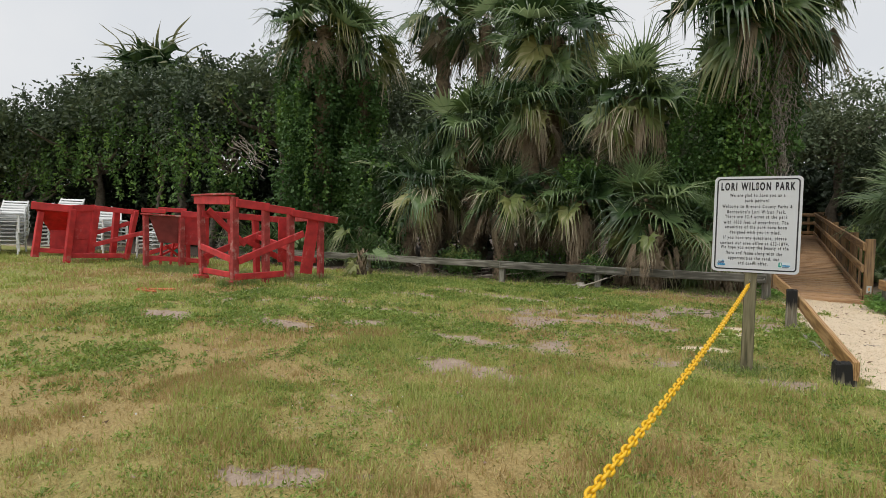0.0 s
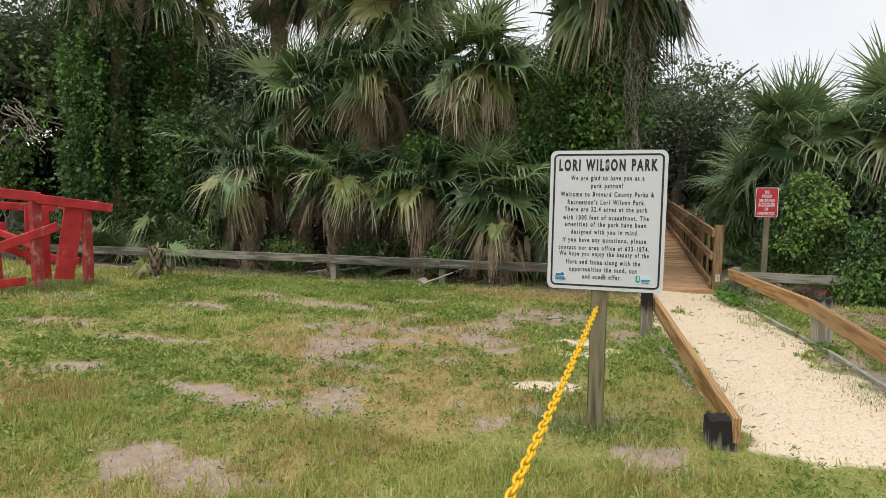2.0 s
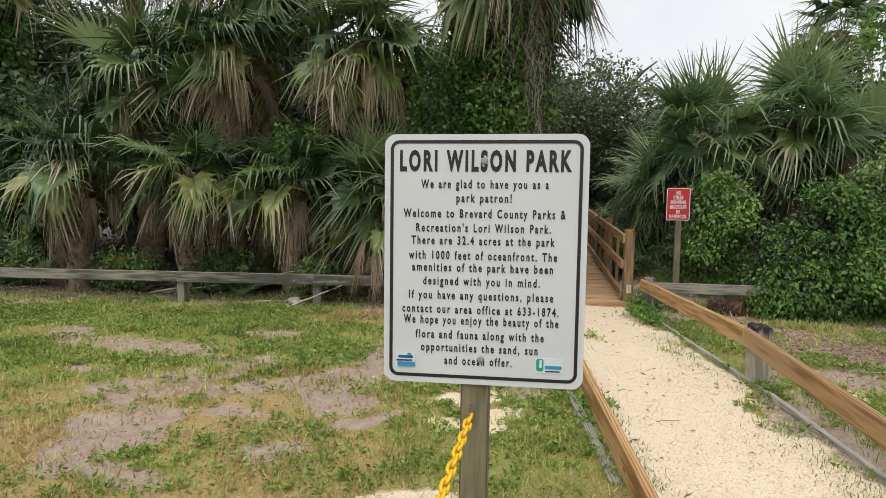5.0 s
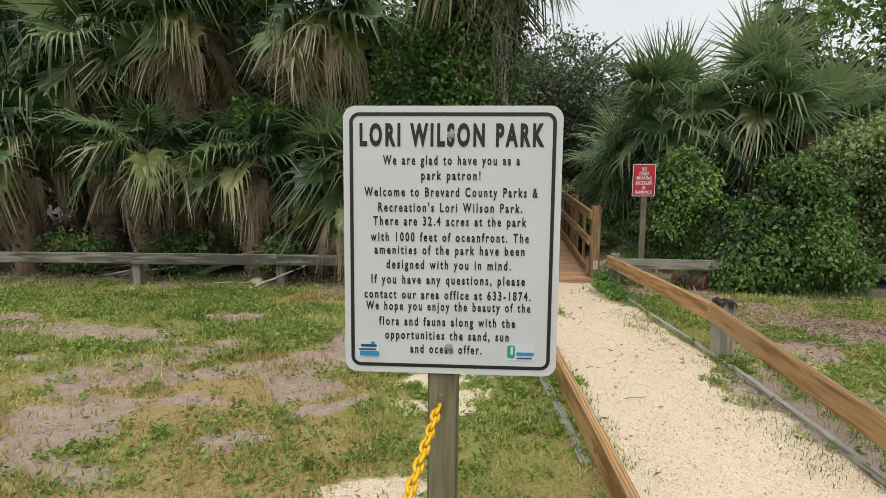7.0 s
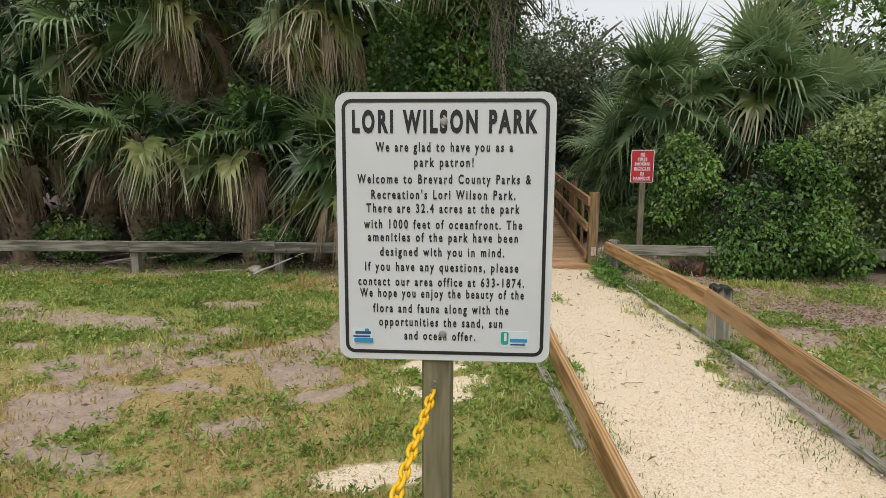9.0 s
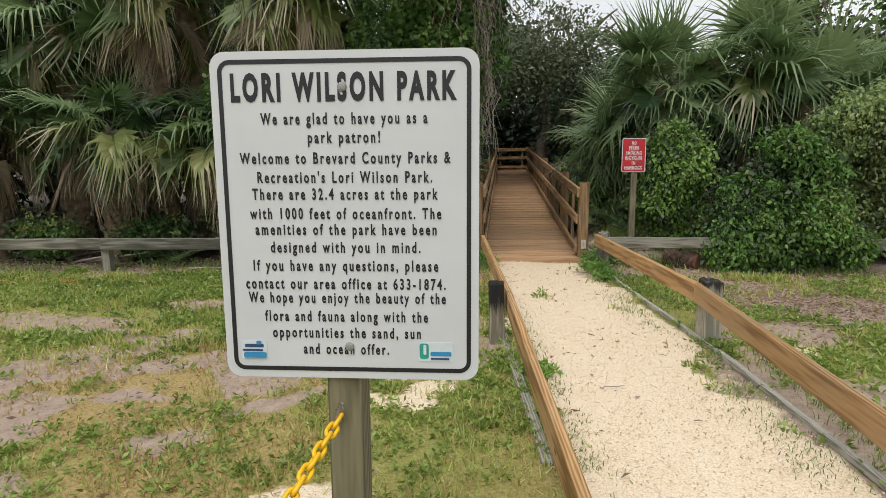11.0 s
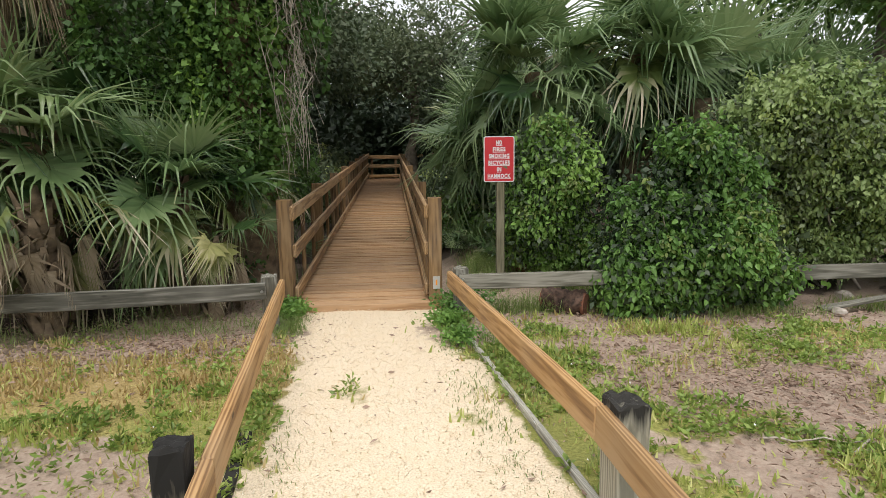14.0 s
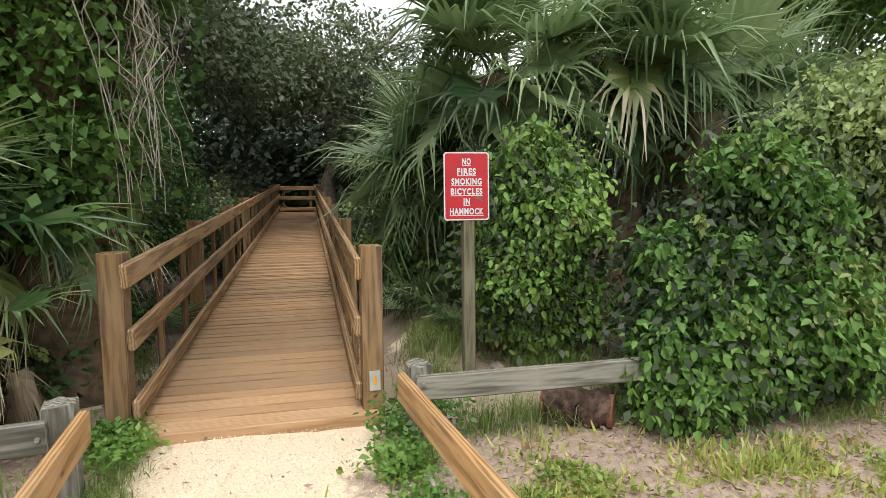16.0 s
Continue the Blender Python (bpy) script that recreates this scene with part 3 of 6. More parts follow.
for sx in (-1, 1):
    far = BW_LEN + (1.3 if sx < 0 else -0.1)
    board("joist", bw(sx * 0.6, -0.02, -0.10), bw(sx * 0.6, far, -0.10), 0.045, 0.14, M_POST, boardwalk)
    for name, dz, h, start in (("top_rail", 0.905, 0.145, -0.09), ("mid_rail", 0.53, 0.135, 0.0), ("kerb_rail", 0.115, 0.125, 0.02)):
        y = start
        while y < far - 0.05:
            y1 = min(y + 4.85, far)
            board(name, bw(sx * (HALF - 0.02), y, dz), bw(sx * (HALF - 0.02), y1 - 0.006, dz), 0.042, h, M_RAIL, boardwalk, 0.014, 0.003)
            y = y1
    for i in range(8):
        y = 0.075 + 2.42 * i
        if y > far:
            continue
        o = post("railing_post", 0, 0, -0.35, 0.975 - 0.03 * (i > 0), 0.135, M_POST, boardwalk, turn=random.uniform(-1, 1))
        o.matrix_basis = pose(sx * (HALF + 0.0705), y, deck_z(y), 0, 0, 0) @ pose(0, 0, -0.3) @ Matrix.Rotation(radians(-90), 4, "Y")
        for dy in (0.8, 1.6):
            if y + dy < far:
                o = post("baluster", 0, 0, -0.1, 0.92, 0.045, M_POST, boardwalk)
                o.matrix_basis = pose(sx * (HALF + 0.028), y + dy, deck_z(y + dy) - 0.1) @ Matrix.Rotation(radians(-90), 4, "Y")
# railing across the far end, where the boardwalk turns
for name, dz, h in (("top_rail", 0.905, 0.145), ("mid_rail", 0.53, 0.135), ("kerb_rail", 0.115, 0.125)):
    e = BW_LEN + 1.32
    board(name, BW @ Vector((-HALF, e, deck_z(BW_LEN) + dz)), BW @ Vector((3.6, e, deck_z(BW_LEN) + dz)), 0.042, h, M_RAIL, boardwalk, 0.01)
    board(name, BW @ Vector((HALF, BW_LEN - 0.1, deck_z(BW_LEN) + dz)), BW @ Vector((3.6, BW_LEN - 0.1, deck_z(BW_LEN) + dz)), 0.042, h, M_RAIL, boardwalk, 0.01)
for x in (-0.5, 0.5, 1.5, 2.5):
    o = post("railing_post", 0, 0, 0, 2.1, 0.10, M_POST, boardwalk)
    o.matrix_basis = pose(x, BW_LEN + 1.40, 0.0) @ Matrix.Rotation(radians(-90), 4, "Y")
# a small marker plate on the front post
o = part("marker_plate", plate(0.068, 0.125, 0.004, 0.006), M_ALU, boardwalk, "grey metal marker plate")
o.matrix_basis = pose(HALF + 0.078, 0.0, 0.235)
o2 = part("marker_stripe", plate(0.016, 0.055, 0.003, 0.003), M_ORANGE, o, "orange stripe")
o2.location = (0.0, -0.004, 0.002)

# ---- low fences ----
fence = thing("rail_fence", "low weathered grey timber rail fence along the trees", "fence")
LINE = [(-10.6, 9.9), (-7.9, 10.35), (-4.66, 10.72), (-2.75, 10.93), (0.03, 11.29)]
for (x0, y0), (x1, y1) in zip(LINE, LINE[1:]):
    board("rail", (x0, y0, 0.355), (x1, y1, 0.36), 0.042, 0.145, M_GREY, fence, 0.008, 0.008)
for x, y in LINE[1:-1]:
    post("fence_post", x + 0.02, y + 0.085, -0.2, 0.40, 0.11, M_GREY, fence, turn=random.uniform(-5, 5))
post("fence_post", 0.03, 11.42, -0.2, 0.47, 0.125, M_GREY, fence, turn=10, worn=True)

fence_r = thing("rail_fence", "low weathered grey rail fence running under the shrubs", "fence")
RIGHT = [(1.66, 11.60), (3.35, 11.60), (5.9, 11.62), (9.5, 11.75)]
for (x0, y0), (x1, y1) in zip(RIGHT, RIGHT[1:]):
    board("rail", (x0, y0, 0.335), (x1, y1, 0.345), 0.042, 0.14, M_GREY, fence_r, 0.008, 0.008)
post("fence_post", 1.69, 11.69, -0.2, 0.455, 0.125, M_GREY, fence_r, turn=8, worn=True)
for x in (3.75, 6.1, 8.4):
    post("fence_post", x, 11.72, -0.2, 0.42, 0.11, M_GREY, fence_r)
for f, x, y in ((fence, 0.0, 11.262), (fence_r, 1.70, 11.572)):
    bm = bmesh.new()
    bmesh.ops.create_cone(bm, cap_ends=True, segments=10, radius1=0.013, radius2=0.010, depth=0.012)
    o = part("bolt", bm, M_STEEL, f, "rusty steel bolt")
    o.matrix_basis = pose(x, y, 0.36, 90)

kerb_l = thing("path_rail", "low honey-coloured board rail edging the sand path", "path rail", "rails along the path")
KL = [((0.845, 5.50, 0.115), (0.505, 8.45, 0.295)), ((0.505, 8.45, 0.295), (0.145, 11.36, 0.37))]
for p0, p1 in KL:
    board("rail", p0, p1, 0.045, 0.15, M_KERB, kerb_l, 0.008, 0.004)
post("end_post", 0.775, 5.56, -0.2, 0.165, 0.135, M_CHAR, kerb_l, "blackened sawn stump", turn=12, worn=True)
post("rail_post", 0.415, 8.40, -0.2, 0.45, 0.11, M_STUMP, kerb_l, "black-topped weathered post", turn=8, worn=True)

kerb_r = thing("path_rail", "low honey-coloured board rail edging the sand path", "path rail", "rails along the path")
KR = [((1.575, 11.545, 0.375), (1.91, 8.60, 0.36)), ((1.91, 8.60, 0.36), (2.15, 5.50, 0.145))]
for p0, p1 in KR:
    board("rail", p0, p1, 0.045, 0.15, M_KERB, kerb_r, 0.008, 0.004)
post("rail_post", 2.0, 8.58, -0.2, 0.46, 0.135, M_STUMP_PALE, kerb_r, "pale post with a rotted black top", turn=10, worn=True)
post("end_post", 2.24, 5.57, -0.2, 0.165, 0.135, M_CHAR, kerb_r, "blackened sawn stump", turn=5, worn=True)

edging = thing("path_edging", "grey half-buried timber edging beside the sand path", "edging")
ys = [5.6, 7.0, 8.2, 9.3, 10.3, 11.25]
for y0, y1 in zip(ys, ys[1:]):
    board("edging_board", (float(path_right(y0)) + 0.03, y0, 0.012), (float(path_right(y1)) + 0.03, y1, 0.012), 0.034, 0.05, M_ENDGRAIN, edging, 0.008, 0.006)
sill = thing("path_edging", "pale flat timber strip beside the low rail", "edging")
board("edging_board", (0.70, 6.6, 0.004), (0.36, 9.4, 0.006), 0.06, 0.03, M_STUMP_PALE, sill, 0.006, 0.005)

# ---- park sign ----
SX, SY, SZ = 0.152, 5.505, 1.185
park_sign = thing("park_sign", "white park notice board with black border on a wooden post", "sign")
park_sign.matrix_basis = pose(SX, SY, SZ, 0, 0, 3.6)
W, Hh = 0.612, 0.764
face = part("sign_plate", plate(W, Hh, 0.035, 0.003), M_WHITE, park_sign, "white painted metal plate")
o = part("border", ring(W - 0.036, Hh - 0.036, 0.028, 0.010, 0.0012), M_BLACK, park_sign, "black border line")
o.location = (0, -0.0012, 0)
WORDS = [("LORI WILSON PARK", 638, 966, 258, 36), ("We are glad to have you as a", 680, 924, 291, 15.5), ("park patron!", 749, 855, 317, 15.5),
         ("Welcome to Brevard County Parks &", 646, 957, 346, 15.5), ("Recreation's Lori Wilson Park.", 671, 930, 373, 15.5),
         ("There are 32.4 acres at the park", 662, 938, 397, 15.5), ("with 1000 feet of oceanfront. The", 657, 943, 425, 15.5),
         ("amenities of the park have been", 664, 936, 448, 15.5), ("designed with you in mind.", 686, 912, 474, 15.5),
         ("If you have any questions, please", 658, 938, 501, 15.5), ("contact our area office at 633-1874.", 645, 949, 528, 15.5),
         ("We hope you enjoy the beauty of the", 648, 949, 549, 15.5), ("flora and fauna along with the", 672, 922, 577, 15.5),
         ("opportunities the sand, sun", 683, 911, 602, 15.5), ("and ocean offer.", 730, 862, 627, 15.5)]
for text, a, bb, base, cap in WORDS:
    lettering("lettering", text, (bb - a) * W / 390.0, cap * Hh / 474.0, M_BLACK, park_sign,
              (((a + bb) / 2 - 803) * W / 390.0, 0, (428 - base) * Hh / 474.0), 0.046 if cap > 20 else 0.028, 1.36 if cap > 20 else 1.42)
M_INK = plain("dark_blue_ink", (0.03, 0.06, 0.16), 0.5)
for x, w_, shapes in ((-0.236, 0.062, ((0.0, 0.010, 0.046, 0.008, M_INK), (-0.004, -0.001, 0.050, 0.005, M_INK), (0.012, 0.018, 0.012, 0.009, M_BLUE), (0.002, -0.013, 0.056, 0.014, M_BLUE))),
                      (0.205, 0.082, ((-0.028, 0.002, 0.022, 0.038, M_GREEN), (0.012, -0.004, 0.050, 0.010, M_BLUE), (0.010, -0.016, 0.044, 0.004, M_INK), (-0.026, 0.006, 0.007, 0.024, M_PALEBLUE)))):
    o = part("sticker", plate(w_, 0.046, 0.003, 0.001), M_PALEBLUE, park_sign, "small pale sticker with blue and green shapes")
    o.location = (x, -0.0012, -0.313)
    for k, (ex, ez, ew, eh, em) in enumerate(shapes):
        e = part("emblem", plate(ew, eh, min(ew, eh) * 0.3, 0.0008), em, o)
        e.location = (ex, -0.0010 - 0.0006 * k, ez)
for z in (0.302, -0.302):
    bm = bmesh.new()
    bmesh.ops.create_uvsphere(bm, u_segments=12, v_segments=6, radius=0.011)
    bmesh.ops.scale(bm, vec=(1, 0.4, 1), verts=bm.verts)
    o = part("bolt", bm, M_BOLT, park_sign, "dull steel bolt head")
    o.location = (-0.002, -0.002, z)
post("sign_post", 0.130, 5.555, -0.25, 1.50, 0.088, M_SIGNPOST, park_sign, "greenish weathered timber post", turn=2)

# ---- yellow chain ----
chain = thing("chain", "yellow plastic barrier chain hanging from the sign post", "chain")


def link_mesh():
    bm = bmesh.new()
    n, k, r = 14, 6, 0.0052
    rings = []
    for i in range(n):
        a = 2 * math.pi * i / n
        c = Vector((0.0165 * math.cos(a) + 0.009 * (1 if math.cos(a) > 0 else -1), 0.0112 * math.sin(a), 0))
        t = Vector((-0.0165 * math.sin(a), 0.0112 * math.cos(a), 0)).normalized()
        u = Vector((0, 0, 1))
        v = t.cross(u)
        rings.append([bm.verts.new(c + (u * math.cos(2 * math.pi * j / k) + v * math.sin(2 * math.pi * j / k)) * r) for j in range(k)])
    for i in range(n):
        a, b2 = rings[i], rings[(i + 1) % n]
        for j in range(k):
            bm.faces.new((a[j], a[(j + 1) % k], b2[(j + 1) % k], b2[j]))
    bmesh.ops.recalc_face_normals(bm, faces=bm.faces)
    for f in bm.faces:
        f.smooth = True
    return bm


def chain_at(u):
    """The hanging line, u from 0 at the sign post to 1 at the post behind."""
    y = 5.50 - 6.6 * u
    return Vector((0.122 - 0.030 * (5.50 - y), y, 0.705 - 0.112 * (5.50 - y) + 0.0105 * (5.50 - y) ** 2))


first = None
s, u, k = 0.0, 0.0, 0
while u < 1.0:
    p = chain_at(u)
    u2 = u
    while (chain_at(u2) - p).length < 0.038 and u2 < 1.01:
        u2 += 0.0006
    if first is None:
        o = part("link", link_mesh(), M_CHAIN, chain)
        first = o.data
    else:
        o = new("link", first)
        o.parent = chain
    o.matrix_basis = along(p, chain_at(u2), 45 + 90 * (k % 2) + random.uniform(-12, 12))
    u, k = u2, k + 1
chain_post = thing("chain_post", "weathered timber post holding the far end of the chain", "post")
end = chain_at(1.0)
post("post", end.x, end.y - 0.05, -0.45, end.z + 0.1, 0.09, M_SIGNPOST, chain_post)
bm = bmesh.new()
for i in range(16):
    a = 2 * math.pi * i / 16
    for dr, dy in ((-0.003, 0), (0.003, 0)):
        bm.verts.new(((0.014 + dr) * math.cos(a), 0.003 * (1 if i % 2 else -1), (0.022 + dr) * math.sin(a)))
bm.verts.ensure_lookup_table()
for i in range(16):
    j = (i + 1) % 16
    bm.faces.new((bm.verts[2 * i], bm.verts[2 * i + 1], bm.verts[2 * j + 1], bm.verts[2 * j]))
bmesh.ops.solidify(bm, geom=bm.faces[:], thickness=0.006)
hook = part("snap_hook", bm, M_STEEL, chain, "steel snap hook on the post")
hook.matrix_basis = pose(0.125, 5.492, 0.722, 0, 0, 70)

# ---- red warning sign ----
RX, RY, RZ = 2.165, 12.40, 1.448
red_sign = thing("warning_sign", "red rule sign with white lettering on a wooden post", "sign")
red_sign.matrix_basis = pose(RX, RY, RZ, 0, 0, -3)
part("sign_plate", plate(0.315, 0.462, 0.022, 0.003), M_WHITE, red_sign, "white-edged metal plate")
o = part("red_field", plate(0.297, 0.444, 0.016, 0.001), M_REDSIGN, red_sign, "faded red field")
o.location = (0, -0.001, 0)
for i, (text, w) in enumerate((("NO", 0.06), ("FIRES", 0.13), ("SMOKING", 0.21), ("BICYCLES", 0.22), ("IN", 0.045), ("HAMMOCK", 0.235))):
    z = 0.148 - 0.0675 * i
    lettering("lettering", text, w, 0.040, M_WHITE, red_sign, (0, -0.0014, z), 0.040, 1.18)
    o = part("underline", plate(w * 1.02, 0.0045, 0.001, 0.001), M_WHITE, red_sign)
    o.location = (0, -0.0016, z - 0.009)
post("sign_post", 2.185, 12.448, -0.05, 1.62, 0.085, M_SIGNPOST, red_sign, "weathered timber post", turn=-3)

# ---- foliage helpers ----
def leaf_mesh(name, p, d, length, width, mat, parent=None, label="", fold=0.25):
    """One folded diamond a leaf: p base points, d directions, with length and width arrays."""
    n = len(p)
    d = d / np.maximum(np.linalg.norm(d, axis=1, keepdims=True), 1e-6)
    r = RNG.normal(size=(n, 3))
    s = np.cross(d, r)
    s /= np.maximum(np.linalg.norm(s, axis=1, keepdims=True), 1e-6)
    up = np.cross(s, d)
    L, Wd = length[:, None], width[:, None]
    v = np.empty((n, 4, 3))
    v[:, 0] = p
    v[:, 1] = p + d * L * 0.45 + s * Wd * 0.5 + up * Wd * fold
    v[:, 2] = p + d * L - up * Wd * fold * 0.8
    v[:, 3] = p + d * L * 0.45 - s * Wd * 0.5 + up * Wd * fold
    f = np.arange(n * 4).reshape(n, 4)
    return arrays(name, v.reshape(-1, 3), f, mat, parent, label)


def oval_leaves(name, p, u, length, width, mat, parent=None, label="", seed=0):
    """Pointed oval leaves, folded along the midrib, that hang from p with their upper side turned outward along u."""
    g = np.random.default_rng(seed)
    n = len(p)
    d = u * 0.35 + np.array([0, 0, -0.75]) + g.normal(size=(n, 3)) * 0.55
    d /= np.linalg.norm(d, axis=1, keepdims=True)
    s = np.cross(d, u * 0.8 + np.array([0, 0, 0.5]) + g.normal(size=(n, 3)) * 0.45)
    s /= np.maximum(np.linalg.norm(s, axis=1, keepdims=True), 1e-6)
    up = np.cross(s, d)
    L, Wd = length[:, None], width[:, None]
    v = np.empty((n, 6, 3))
    v[:, 0] = p
    v[:, 1] = p + d * L * 0.28 + s * Wd * 0.46 + up * Wd * 0.16
    v[:, 2] = p + d * L * 0.66 + s * Wd * 0.38 + up * Wd * 0.10
    v[:, 3] = p + d * L - up * Wd * 0.22
    v[:, 4] = p + d * L * 0.66 - s * Wd * 0.38 + up * Wd * 0.10
    v[:, 5] = p + d * L * 0.28 - s * Wd * 0.46 + up * Wd * 0.16
    f = (np.arange(n) * 6)[:, None] + np.array([[0, 1, 2, 3, 0, 3, 4, 5]])
    return arrays(name, v.reshape(-1, 3), f.reshape(-1, 4), mat, parent, label)


def crown_points(blobs, n, clump=30, spread=0.22, shell=0.72, seed=1, lower=-0.6):
    """Clumped points in the outer part of ellipsoids (x, y, z, rx, ry, rz), with their outward directions."""
    g = np.random.default_rng(seed)
    bl = np.array(blobs, dtype=float)
    wt = (bl[:, 3] * bl[:, 5]) ** 1.0
    k = max(1, n // clump)
    which = g.choice(len(bl), size=k, p=wt / wt.sum())
    u = g.normal(size=(k, 3))
    u /= np.linalg.norm(u, axis=1, keepdims=True)
    u[:, 2] = np.where(u[:, 2] < lower, -u[:, 2] * 0.5, u[:, 2])
    rad = shell + (1.12 - shell) * g.random((k, 1)) ** 0.7
    rad *= 1 + 0.16 * np.sin(u[:, :1] * 7 + which[:, None]) * np.cos(u[:, 2:3] * 6 + which[:, None] * 2)
    c = bl[which, :3] + u * bl[which, 3:] * rad
    size = spread * (0.5 + g.random((k, 1)))
    pts = np.repeat(c, clump, axis=0) + g.normal(size=(k * clump, 3)) * np.repeat(size, clump, axis=0) * np.array([1, 1, 0.75])
    out = np.repeat(u, clump, axis=0)
    return pts, out


def foliage(name, blobs, n, size, mat, parent=None, seed=1, clump=30, spread=0.22, shell=0.72, aspect=0.5, droop=0.3, lower=-0.6, label="", oval=False):
    g = np.random.default_rng(seed + 100)
    p, u = crown_points(blobs, n, clump, spread, shell, seed, lower)
    d = u * 0.6 + g.normal(size=p.shape) * 0.7 + np.array([0, 0, -droop])
    L = size * (0.6 + 0.8 * g.random(len(p)))
    keep = p[:, 2] > ground_z(p[:, 0], p[:, 1]) + 0.02
    bx = p[:, 0] - 0.775 + 0.021 * (p[:, 1] - 12.1)
    keep &= ~((np.abs(bx) < 0.98) & (p[:, 1] > 12.0) & (p[:, 1] < 31.2) & (p[:, 2] < 0.063 * (p[:, 1] - 12.1) + 2.6))
    if oval:
        return oval_leaves(name, p[keep], u[keep], L[keep], L[keep] * aspect, mat, parent, label, seed)
    return leaf_mesh(name, p[keep], d[keep], L[keep], L[keep] * aspect, mat, parent, label)


def limb_mesh(paths, sides=7):
    """Tapered limbs, each a list of (x, y, z, radius)."""
    vs, fs = [], []
    for path in paths:
        base = len(vs)
        for i, (x, y, z, r) in enumerate(path):
            a = Vector(path[max(i - 1, 0)][:3])
            c = Vector(path[min(i + 1, len(path) - 1)][:3])
            t = (c - a).normalized()
            ref = Vector((1, 0, 0)) if abs(t.x) < 0.8 else Vector((0, 1, 0))
            e1 = t.cross(ref).normalized()
            e2 = t.cross(e1)
            for j in range(sides):
                ang = 2 * math.pi * j / sides
                rr = r * (1 + 0.12 * math.sin(3 * ang + i * 1.7))
                q = Vector((x, y, z)) + (e1 * math.cos(ang) + e2 * math.sin(ang)) * rr
                vs.append(tuple(q))
        for i in range(len(path) - 1):
            for j in range(sides):
                k = (j + 1) % sides
                fs.append((base + i * sides + j, base + i * sides + k, base + (i + 1) * sides + k, base + (i + 1) * sides + j))
    return np.array(vs), np.array(fs)


def wander(p0, p1, r0, r1, n=8, wob=0.15, seed=0):
    g = np.random.default_rng(seed)
    out = []
    for i in range(n + 1):
        t = i / n
        j = g.normal(size=3) * wob * math.sin(math.pi * min(1, t * 1.0 + 0.05))
        out.append((p0[0] + (p1[0] - p0[0]) * t + j[0], p0[1] + (p1[1] - p0[1]) * t + j[1], p0[2] + (p1[2] - p0[2]) * t + j[2] * 0.5, r0 + (r1 - r0) * t))
    return out


